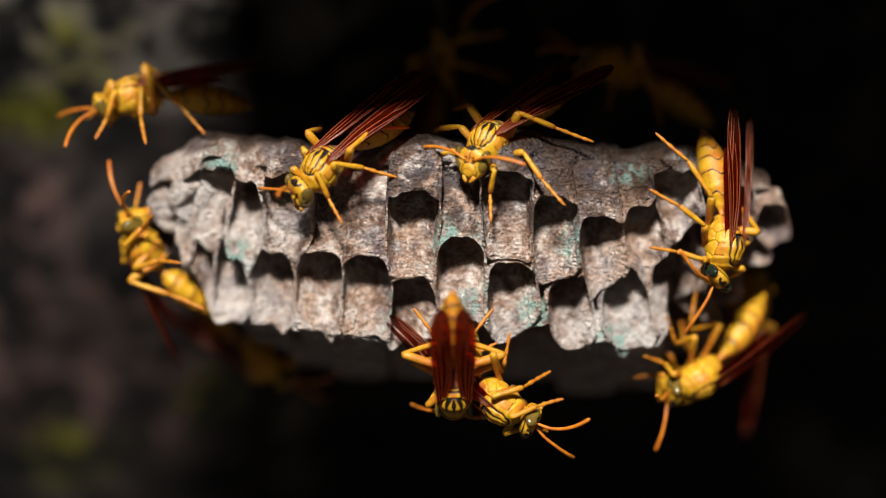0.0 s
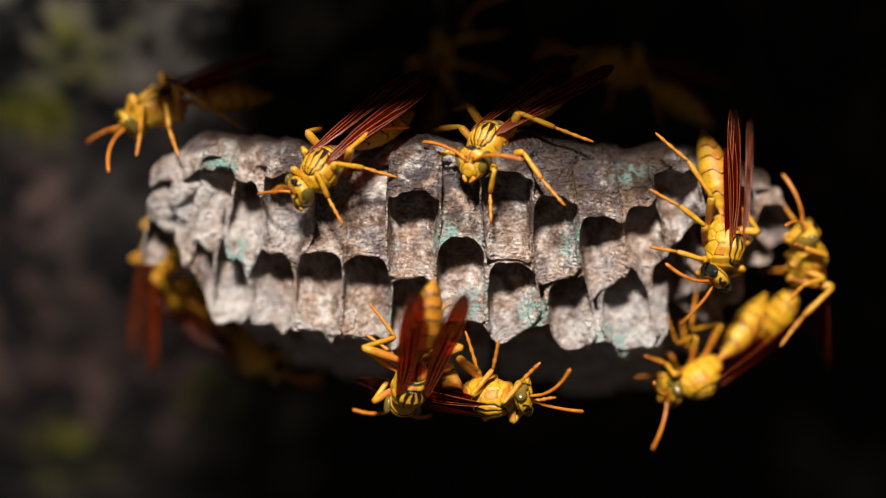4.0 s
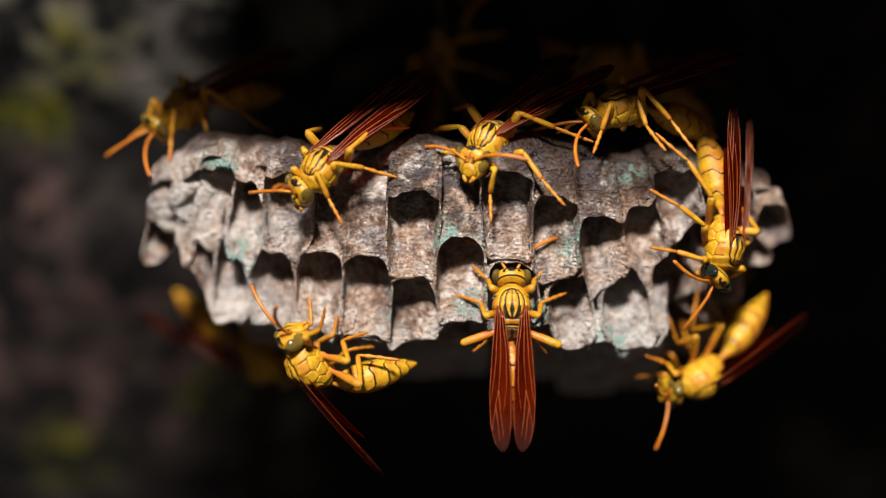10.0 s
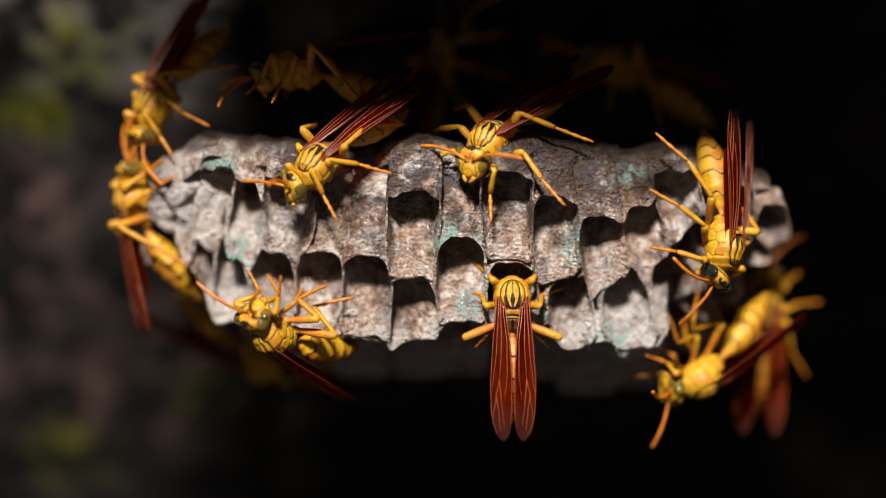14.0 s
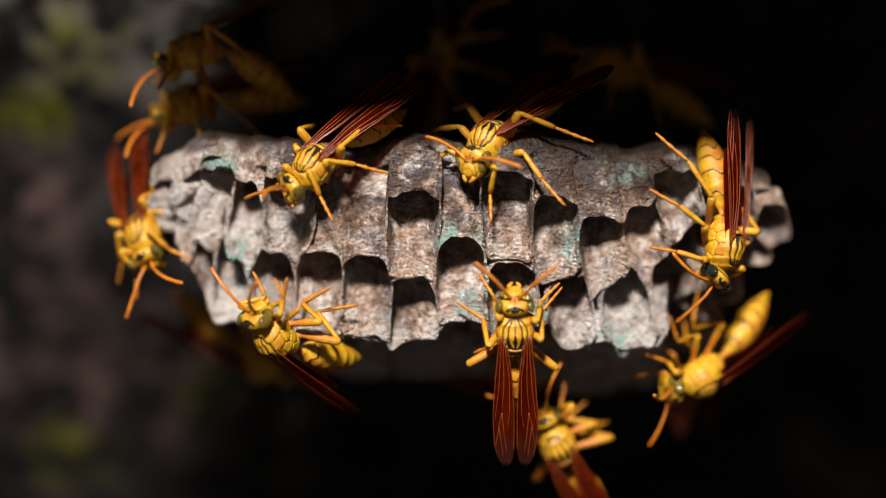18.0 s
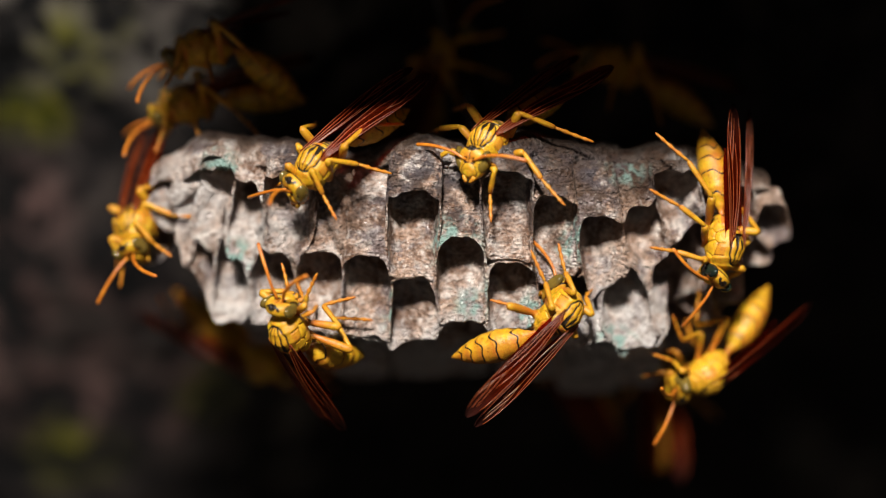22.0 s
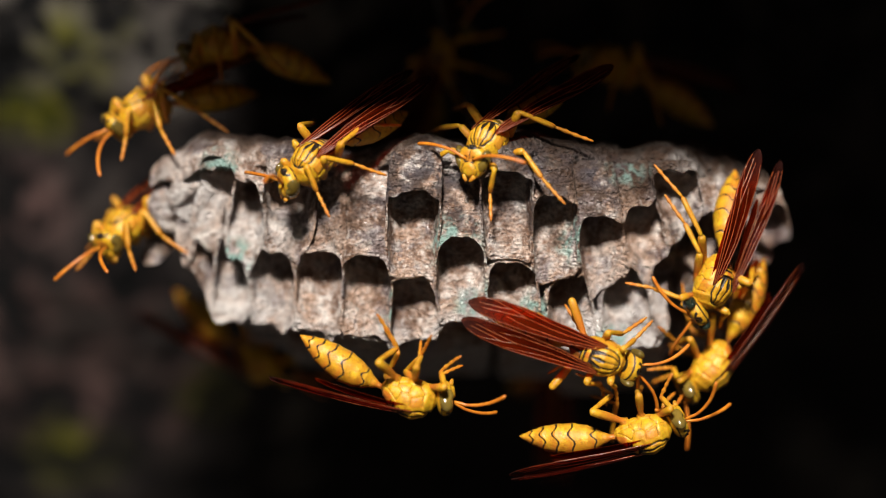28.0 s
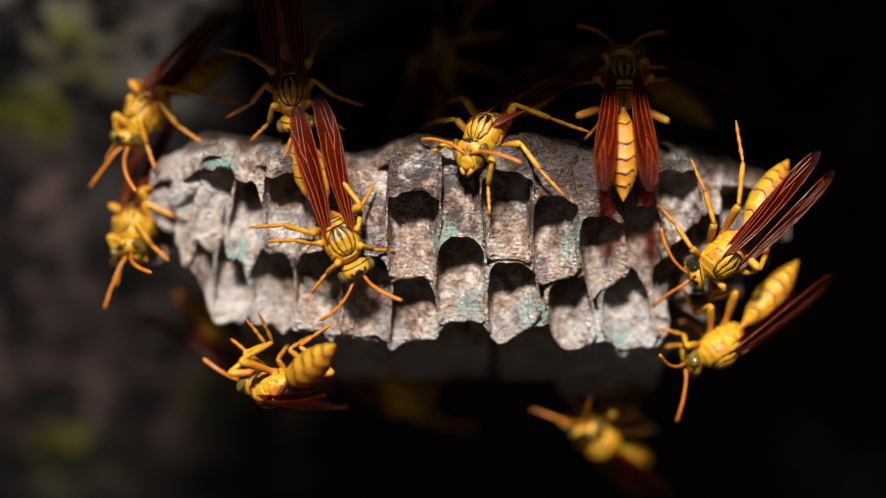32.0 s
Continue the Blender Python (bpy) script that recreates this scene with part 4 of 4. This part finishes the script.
def motions():
    """All that moves: each wasp in turn."""
    key(on_top_edge, [
        (0, -13.3, 0.6, 9.2, -25, 44, -145), (12.5, -13.3, 0.6, 9.2, -25, 44, -145), (13, -13.7, 0.6, 9.6, -25, 44, -145), (18, -14.2, 0.6, 9.5, -25, 44, -145),
        (19, -14.5, 0.6, 9.1, -24, 50, -139), (20, -14, 0.6, 9.4, -25, 44, -145), (23, -13.9, 0.6, 9.6, -25, 44, -145), (25.5, -13.9, 0.6, 9.6, -25, 44, -145),
        (28, -14.4, 0.6, 9.9, -26, 41, -146), (29, -14.2, 0.6, 9.9, -25, 44, -145), (29.5, -13, 0.6, 10.6, -23, 54, -134), (30, -13, 0.6, 10.4, -19, 65, -117),
        (30.5, -12.8, 0.6, 8.4, -26, 77, -116), (31, -12.5, -0.5, 2.8, 21, 69, -69), (31.5, -12.6, 0, 2.1, 50, 67, -37), (32, -11.6, 0.3, 1.3, 72, 61, -13),
    ])
    key(facing_out, [
        (0, 5.2, 1.6, 12.1, -13, 42, -128), (27, 5.2, 1.6, 12.1, -13, 42, -128), (29, 5.2, 1.6, 12.4, -13, 42, -128), (32, 4.8, 1.8, 13.0, -12, 43, -126),
    ])
    key(on_side, [
        (0, 31.8, 4.5, 0.6, -82, 83, -116), (27, 31.8, 4.5, 0.6, -82, 83, -116), (27.5, 30.7, 4.5, 0.1, -108, 72, -153), (28, 30.7, 4.5, -3.8, -115, 69, -166),
        (28.5, 31.5, 4.5, -5.1, -115, 69, -166), (29, 31.2, 4.5, -4.3, -115, 69, -166), (30, 30.8, 4.5, -3.7, -111, 75, -160), (30.5, 32.5, 4.5, -2.5, -118, 78, -166),
        (31, 32.5, 4.5, -2.2, -126, 60, -174), (31.5, 31.8, 4.5, -0.9, -129, 52, -175), (32, 31.8, 4.5, -0.7, -128, 46, -176),
    ])
    key(lower_side, [
        (0, 30, 13, -15, -146, 31, -152), (18.5, 30.3, 13, -14.8, -146, 31, -152), (19.5, 30.7, 13, -14.7, -146, 31, -152), (20, 31.5, 13, -14.7, -144, 36, -153),
        (21, 30.8, 13, -14.6, -145, 32, -151), (23, 31.1, 13, -14.4, -144, 35, -150), (25.5, 31, 12, -14.2, -144, 35, -150), (27.5, 30.7, 10, -13.9, -144, 44, -158),
        (28, 31.1, 9.5, -13.6, -151, 53, -167), (29.5, 31.8, 9.5, -13, -151, 51, -167), (31, 32.7, 9.5, -11, -150, 47, -162), (32, 32.1, 9.5, -11.2, -147, 35, -162),
    ])
    key(low_left, [
        (0, 1.2, 0, -15.7, 179, 42, 89), (0.3, -2.8, 0, -15.1, -177, 48, 114), (0.5, -5.2, 0, -14.8, -169, 49, 145), (1, -5.5, 0, -13.9, -157, 38, 157),
        (1.5, -6.8, 0, -14.3, -160, 41, 153), (2, -5.3, 0, -15.6, -164, 49, 126), (2.5, -3.3, 0, -15.1, -174, 47, 99), (3, -3.2, 0, -15.1, -175, 50, 97),
        (3.5, -3, 0, -15.2, -175, 48, 97), (5.5, -9.3, 0, -14.5, -167, 41, 164), (6, -11.1, 0, -14.5, -171, 36, 150), (6.5, -12.2, 1, -14.8, 176, 23, 126),
        (7, -12.5, 1, -14.4, 174, 15, 125), (7.5, -15.5, 1, -14.8, -177, 9, 156), (8, -15.5, 1, -15.2, -170, 3, 177), (8.5, -16.1, 1, -14.2, -174, -24, -176),
        (9, -14.7, 1, -13.3, 168, -49, -152), (10, -15.1, 1, -13.1, 166, -47, -147), (11, -15.4, 1, -13, 156, -46, -130), (12, -15.4, 1, -12.6, 157, -43, -126),
        (12.5, -16.4, 1, -11.5, 166, -29, -128), (13, -17.5, 1, -10.3, 172, -26, -129), (14, -19, 1, -9.6, 172, -26, -129), (14.5, -19, 1, -9.6, 172, -26, -129),
        (16.5, -18.8, 1, -9.9, 173, -29, -130), (18.5, -18.5, 1, -10, 172, -30, -130), (19, -17.7, 1, -10.4, 163, -38, -120), (19.5, -17, 1, -10.8, 162, -47, -110),
        (20, -16.6, 1, -10.4, 159, -46, -107), (20.5, -18, 1, -10.1, 171, -36, -124), (21, -18.2, 1, -10.1, 177, -31, -132), (22, -17.1, 1, -9.4, 164, -41, -118),
        (23.5, -16.7, 1, -9.3, 159, -44, -113), (24, -17, 1, -9.4, 157, -44, -111), (24.5, -17.2, 1, -11.2, -143, -20, -176), (25, -13.8, 0, -15.2, -163, 20, 153),
        (25.5, -13.4, 0, -16, 179, 31, 125), (26.2, -11.6, 0, -16.4, 140, 50, 84), (26.5, -9.7, 0, -16.4, 148, 39, 47), (26.8, -7.8, 0, -16.4, 161, 34, 12),
        (27.5, -5.6, 0, -16.2, 171, 17, 0), (28, -3.7, 0, -16.5, 171, 13, 0), (29, -3.1, 0, -17, 171, 20, 0), (30, -5.3, 0, -17.7, 171, 22, -4),
        (30.5, -7.4, 3, -18.6, 173, 38, 0), (31, -6.2, 14, -20.3, 173, 30, 9), (31.5, -6.6, 30, -20, 172, 29, 12), (32, -6.1, 44, -18.9, 173, 33, 17),
    ])
    key(in_cell, [
        (0, 6.4, 2, -17.2, 143, 41, -16), (0.5, 1.8, 2, -16.6, 142, 31, -14), (1, 0.7, 2, -16.2, 142, 31, -14), (2, 2, 2, -15.8, 139, 34, -15),
        (2.5, 3.4, 2, -16.6, 143, 29, -14), (3.5, 4.2, 2, -16.5, 140, 24, -20), (4.6, 6.4, 2, -16.8, 162, -21, -32), (5.5, 6.7, 2, -17, -180, -54, -64),
        (6, 7.4, 2, -17, -176, -49, -35), (6.5, 6.7, 1, -17.4, 179, -41, -83), (7, 7, 1, -16.9, 180, -40, -90), (7.5, 7.7, 0, -14.3, 177, -42, -88),
        (8, 8.2, 0, -11.3, 180, -46, -90), (8.5, 7.8, 0.5, -9.4, 180, -58, -90), (9, 8.1, 0.5, -7.9, 180, -70, -90), (9.5, 7.8, 1, -7, 180, -82, -90),
        (10, 7.7, 1.5, -7, 0, -84, 90), (11, 7.8, 2.8, -6.2, 0, -80, 90), (16.5, 7.8, 2.8, -6.1, 0, -80, 90), (17, 7.8, 2.5, -6.4, 0, -81, 90),
        (17.5, 7.6, 1, -7, 180, -82, -90), (18, 8, 0, -9.5, -178, -66, -92), (18.5, 8.8, 0, -10.4, 157, -70, -67), (19, 11, 0, -10.4, 118, -62, -22),
        (19.5, 12.1, 0, -9.4, 115, -50, -5), (20, 12.4, 0.5, -8.3, 123, -36, 0), (21, 12.8, 1, -7.7, 129, -36, 6), (21.6, 13.1, 1, -7.2, 129, -44, 7),
        (23.5, 13.1, 1, -7.2, 129, -46, 7), (24, 12.7, 0.5, -8.2, 132, -30, 0), (24.5, 12, 0, -9.8, 138, -20, -3), (25, 11.6, 0, -10, 161, -24, -16),
        (25.5, 10.5, 0, -10.7, 178, -27, -36), (26.5, 13, 0, -9.4, 114, -20, -13), (27.5, 14.8, 0, -8, 90, -14, 0), (28, 17.3, 0, -11.9, 99, 20, 0),
        (28.5, 16.9, 0, -9.9, 95, 14, 0), (29, 15.9, 0, -5.5, 86, -27, 0), (29.5, 15.3, 0, 0.1, 86, -52, 0), (30, 18.6, -1, 4.6, 82, -52, 0),
        (30.5, 21.6, -1.5, 7.9, 73, -46, 7), (31, 21.8, 0, 12.8, 34, -58, 56), (31.5, 20.6, 2, 16.9, 6, -62, 84), (32, 20.3, 3, 18.8, 2, -58, 88),
    ])
    key(left_side, [
        (0, -35.1, 13, 0.1, 138, -50, -129), (1, -35.9, 13, 0.4, 138, -50, -129), (1.5, -36.1, 14, 1.1, 140, -56, -131), (2, -35.4, 16, 0.1, 140, -54, -110),
        (3, -34.5, 22, -0.5, 134, -47, -99), (4.5, -34.3, 30, 0.3, 83, -73, -36), (5.5, -33.3, 32, 1.3, 42, -37, 47), (6.5, -29.3, 39, 1.2, 77, -8, 59),
        (7.5, -20, 43, 2.5, 83, -3, 64), (8.5, -14, 45, 3, 83, -3, 64), (10.2, -14, 45, 3, 79, -5, 64), (11, -20, 43, 2.5, 79, -5, 64), (12, -27, 38, 1.5, 18, -51, 44), (12.5, -33, 26, 0.3, -105, -79, 135),
        (13, -34.2, 18, 0.1, -175, -69, -166), (13.5, -35.2, 15, 2.7, -179, -74, -161), (14, -36.2, 15, 5.4, -179, -74, -161), (14.5, -36.3, 15, 4.7, -161, -70, -180),
        (15.17, -36.4, 14.7, 4.5, 82, -52, -98), (15.83, -36.5, 14.3, 4.4, 44, -13, -104), (16.5, -36.6, 14, 4.2, 2, 14, -133), (17, -35.7, 14, 2.1, 37, 43, -105),
        (19, -34.9, 14, 1.9, 44, 44, -80), (21, -35.5, 14, 2.7, 40, 44, -98), (23, -35.7, 14, 3, 26, 41, -111), (25.5, -36.1, 14, 3, 24, 40, -112),
        (27.5, -36.7, 14, 2.9, 1, 24, -123), (28, -36.9, 14, 2.7, -1, 22, -125), (29.5, -36.4, 14, 3, 10, 31, -120), (32, -35.7, 14, 3, 27, 42, -109),
    ])
    key(upper_left, [
        (0, -35.9, 13, 17.8, -18, 6, -168), (2, -35.6, 13, 17.2, -18, 12, -166), (3.5, -34.3, 13, 16.7, -18, 16, -165), (5.5, -30.4, 15, 16.4, -20, 20, -148),
        (12, -30.4, 15, 16.4, -20, 20, -148), (12.5, -31.7, 14.5, 17.4, -17, 16, -159), (13, -32.7, 14, 18.6, -18, 11, -166), (13.5, -34.3, 13, 17.2, -11, 42, -153),
        (14, -33.6, 13, 16.9, -2, 54, -144), (16.5, -30, 18, 17.1, -22, 14, -170), (20, -29.9, 18, 17.2, -22, 12, -172), (24, -30.3, 17, 17.3, -21, 16, -170),
        (25.5, -30.9, 15, 17.1, -19, 19, -165), (27.5, -34.8, 13, 16.3, -18, 19, -159), (28.5, -34.8, 13, 16.3, -18, 19, -159), (30, -34.5, 13, 15.9, -18, 23, -158),
        (31.5, -34.5, 13, 15.9, -13, 31, -150), (32, -34.5, 13, 15.9, -11, 41, -142),
    ])
    key(walker, [
        (0, 37.7, 30, -7.3, 154, -70, 0), (1, 38.3, 26, -7.2, -124, -47, -72), (2, 39.4, 18, -5.8, -100, -39, -80), (2.5, 40.5, 14, -3.9, -95, -39, -82),
        (3, 41.9, 13, -1.9, -93, -45, -82), (3.5, 42.3, 13, -1.4, -94, -53, -80), (5.5, 42.6, 13, -1.6, -97, -57, -77), (6, 43, 13, -0.7, -99, -63, -78),
        (6.5, 43.3, 13, 2.7, -88, -78, -99), (7, 42.4, 11, 7, -52, -73, -151), (7.5, 38.7, 8, 11.4, -29, -42, -173), (8, 33.1, 6, 15.2, -25, -18, -175),
        (8.5, 30.1, 8, 16.3, -18, -10, -177), (9, 26.5, 10, 17.1, -18, -5, -180), (9.5, 23, 7, 16.8, -14, -2, -174), (10, 20.1, 3.5, 15.9, -19, 7, -156),
        (10.5, 16.1, 4, 17.2, -14, -2, -168), (11, 11.8, 4, 18.5, -11, -12, -176), (11.5, 6.6, 4, 18.8, -6, -8, -178), (12, 1, 3, 19, -6, -2, -176),
        (12.5, -1.2, 3, 19.2, -6, -2, -176), (13, -2.7, 3, 19.3, -6, -2, -176), (13.5, -8.6, 6, 20.2, -6, -5, -176), (14, -17.2, 9, 20.6, -6, -4, -180),
        (14.5, -22.9, 15, 21.4, -6, 0, -180), (16.5, -28.6, 14, 23.1, -9, 10, -172), (17, -28.7, 14, 23.2, -8, 12, -172), (18, -29, 14, 23.2, -8, 12, -172),
        (19, -28.3, 14, 23.5, -9, 8, -172), (20, -28.7, 14, 23.1, -7, 20, -171), (21, -29, 14, 22.9, -6, 25, -171), (22, -28, 14, 23.5, -9, 8, -172),
        (23, -28.3, 14, 23.5, -8, 14, -172), (24, -28.6, 14, 23.2, -7, 18, -172), (25, -28.6, 14, 23.5, -9, 8, -172), (25.5, -28.4, 14, 23.5, -9, 8, -172),
        (28, -26.4, 16, 24, -9, 4, -172), (29.5, -24.5, 18, 23.3, -12, 5, -180), (30.2, -24.4, 18, 23.1, -18, 15, -172), (30.6, -24, 17, 22.2, -22, 44, -149),
        (31, -23.6, 16, 20.8, -15, 57, -120), (31.5, -19.8, 9, 19.2, 0, 68, -95), (32, -17.2, 4.5, 18.1, 27, 72, -64),
    ])
    key(under_side, [
        (0, 27.4, 52, 3.1, 41, -20, 0), (9, 27.4, 52, 3.1, 41, -20, 0), (9.5, 31.2, 46, -0.6, 75, -37, 8), (10, 35.1, 40, -4.3, 118, -55, 0),
        (11, 37.2, 38, -9.8, -10, -82, 104), (12, 37.8, 34, -9.3, -22, -79, 116), (13.3, 38.2, 30, -8.7, -28, -78, 121), (14, 39.2, 28, -7.1, 43, -84, 51),
        (14.5, 38.8, 30, -8.2, 43, -84, 51), (16.5, 36.1, 36, -10.6, -22, -79, 116), (18, 30.6, 46, -8.7, -14, -79, 116), (21, 28, 46, -14.6, -11, -80, 101),
        (25.5, 28, 46, -15, -11, -80, 101), (27, 28.7, 50, -4.4, 0, -80, 90), (28, 27.4, 52, 3.1, 54, -57, 27), (32, 27.4, 52, 3.1, 54, -57, 27),
    ])
    key(visitor, [
        (0, -6.3, 52, 3.1, -120, -80, -180), (17, -6.3, 52, 3.1, -120, -80, -180), (17.7, -1, 46, -8.7, -145, -40, -180), (18.4, 0.4, 34, -18.3, -164, -8, -180),
        (19, -3.2, 32, -21.8, -167, 2, -180), (19.5, -7.6, 34, -23.6, -167, 2, -180), (20, -12.4, 36, -24.4, -167, 2, -180), (20.5, -18.8, 36, -22, -167, 2, -180),
        (21, -22.2, 34, -16.9, -167, -4, -180), (21.5, -24.1, 40, -14.4, -167, -10, -175), (22, -27.4, 36, -12, -163, -20, -169), (22.5, -30.4, 27, -10, -160, -29, -163),
        (23, -31.7, 22, -9.1, -148, 9, -160), (23.5, -28.7, 13, -11.2, -70, 68, -116), (23.75, -27.2, 11.5, -12.4, 91, 72, -4), (24, -25.2, 10, -14.8, 116, 37, -44),
        (24.5, -20.5, 7, -16.1, 161, 10, -5), (25, -2.9, 8, -21, 162, 14, 0), (25.5, 7.9, 10, -19.2, 162, -4, 0), (26.5, 16.6, 8, -19.7, 162, -8, 0),
        (27.5, 20.5, 3, -19.1, 162, -14, -3), (28, 22.6, 2, -20.8, 160, -12, -5), (28.5, 20.1, 2, -19.1, 160, 8, -5), (29, 17.9, 2, -22.1, 161, 22, 0),
        (29.5, 21.7, 6, -20.9, 162, 8, -15), (30, 23.7, 13, -20.7, 167, -14, -47), (30.5, 20.7, 18, -22.8, 172, -34, -67), (31, 20.6, 24, -22.8, -174, -37, -106),
        (32, 19.4, 26, -23.5, -166, -24, -123),
    ])
    key(second_visitor, [
        (0, 16.1, 52, 3.1, 90, -90, 0), (14.9, 16.1, 52, 3.1, 90, -90, 0), (15.4, 8.7, 52, 3.1, 106, -60, 0), (16.3, 12.1, 44, -18.2, 140, -76, -45),
        (17, 13.2, 34, -22.6, 180, -70, -90), (17.5, 13.1, 18, -22.4, -173, -61, -99), (18, 13.6, 14, -23.2, -142, -50, -131), (18.5, 15.6, 13, -21.2, -143, -29, -157),
        (19, 11.2, 14, -23.8, -156, -16, -171), (19.5, 14.9, 26, -25.7, -162, -8, -180), (20.2, 10.4, 36, -24.8, -164, -4, -180), (21.2, 10.5, 40, -18.6, -140, -30, -180),
        (22.4, 15.9, 48, -8.8, -110, -70, -180), (23.5, 16.1, 52, 3.1, 90, -90, 0), (27.2, 16.1, 52, 3.1, 90, -90, 0), (28.2, 13.7, 40, -17.1, 90, -90, 0),
        (29, 13, 38, -18.6, 180, -70, -90), (29.5, 13.3, 14, -16.5, 180, -50, -90), (30, 7.9, 2, -15.7, -179, -44, -91), (30.25, 4.2, 2, -14.2, -158, -44, -144),
        (30.5, -3.1, 2, -13.6, -162, -14, -172), (31, -10.6, 3, -16, -168, 12, 174), (31.5, -16.4, 3, -16.5, -170, 9, 159), (32, -19.3, 3, -15.6, -170, 2, 122),
    ])
    key(under_left, [
        (0, -23.2, 34, -14.1, 157, 38, -5), (4.2, -24, 30, -12.8, 157, 38, -5), (5.3, -25.1, 23, -11, 157, 38, -5), (6.3, -25.1, 23, -11, 157, 38, -5),
        (7.2, -24, 30, -13, 157, 38, -5), (8, -23.2, 34, -14.2, 158, 30, -5), (32, -23.2, 34, -14.2, 158, 30, -5),
    ])
    key(back_a, [
        (0, 0.4, 30.0, 23.5, 44, -70, -0), (32, 0.4, 30.0, 23.5, 44, -70, -0),
    ])
    key(back_b, [
        (0, 21.3, 28.0, 22.3, -20, -20, -175), (32, 21.3, 28.0, 22.3, -20, -20, -175),
    ])
    bends(low_left, [(0, 0, 0), (6.5, 0, 0), (8, 14, 0), (9, 42, 0), (11.5, 48, 0), (12.6, 20, 0), (14, 10, 0), (18.5, 10, 0), (20, 24, 0), (23.5, 22, 0), (24.6, 4, 0), (27.5, 6, 0), (30, 10, 0), (32, 10, 0)])
    bends(walker, [(0, 4, 0), (6.5, 8, 0), (7.5, 22, 0), (8.6, 26, 0), (9.6, 16, 0), (11, 4, 0), (14.5, 6, 0), (16.5, 30, 0), (21, 32, 0), (24, 22, 0), (28, 12, 0), (32, 4, 0)])
    bends(lower_side, [(0, 7, 0), (25.5, 7, 0), (28, 2, 0), (32, 2, 0)])
    bends(second_visitor, [(0, 0, 0), (30.2, 4, 0), (31, 8, 0), (32, 12, 0)])
    bends(in_cell, [(0, 0, 0), (19, 0, 0), (20, -4, 0), (21.5, 12, 0), (23.5, 12, 0), (25, 2, 0), (28, -6, 0), (32, -8, 0)])
    spreads(in_cell, [(0, 0), (30.3, 0), (31, 5), (32, 5)])
    spreads(low_left, [(0, 0), (1.6, 0), (2.2, 6), (3.5, 6), (5.5, 0), (24.3, 0), (24.8, 16), (25.4, 12), (26.2, 0), (32, 0)])
    nods(in_cell, [(0, 0, 0, 0), (6.5, 0, -6, 0), (7.5, 0, -24, 0), (8, 0, -40, 0), (9, 0, -34, 0), (9.5, 0, -26, 0), (10, 0, 0, 0.1), (10.6, 0, 36, 0.9), (11.2, 0, 55, 1.4), (16.5, 0, 55, 1.4), (17, 0, 6, 0.1), (17.5, 0, -14, 0), (18, 0, -46, 0), (18.6, -4, -24, 0), (19.5, -10, 0, 0),
                   (20.5, 0, 30, 0.8), (21.5, 0, 45, 1.2), (23.5, 0, 45, 1.2), (24.3, 0, -8, 0), (25.5, -20, -20, 0), (27, 0, 0, 0), (32, 0, 0, 0)])
    nods(on_top_edge, [(0, 0, 0, 0), (12.4, 0, 0, 0), (13, -4, -6, 0), (18.3, 0, 0, 0), (19, 12, 24, 0), (20, 6, 8, 0), (23, 0, 4, 0), (24.3, 10, 18, 0), (25.5, 0, 0, 0),
                       (28, -8, -6, 0), (29, 0, 0, 0), (30, 12, 30, 0), (31, 10, 28, 0), (32, 14, 22, 0)])
    nods(low_left, [(0, 0, 20, 0), (3.5, 0, 20, 0), (5.5, 0, 0, 0), (8, 0, 0, 0), (9, -14, -8, 0), (11, -6, 12, 0), (13, -10, 0, 0), (19, 0, 6, 0), (20, -6, 10, 0), (23, -4, 16, 0), (24.5, 0, 0, 0),
                    (25.5, 0, 20, 0), (28, 0, 0, 0), (32, 0, 0, 0)])


motions()
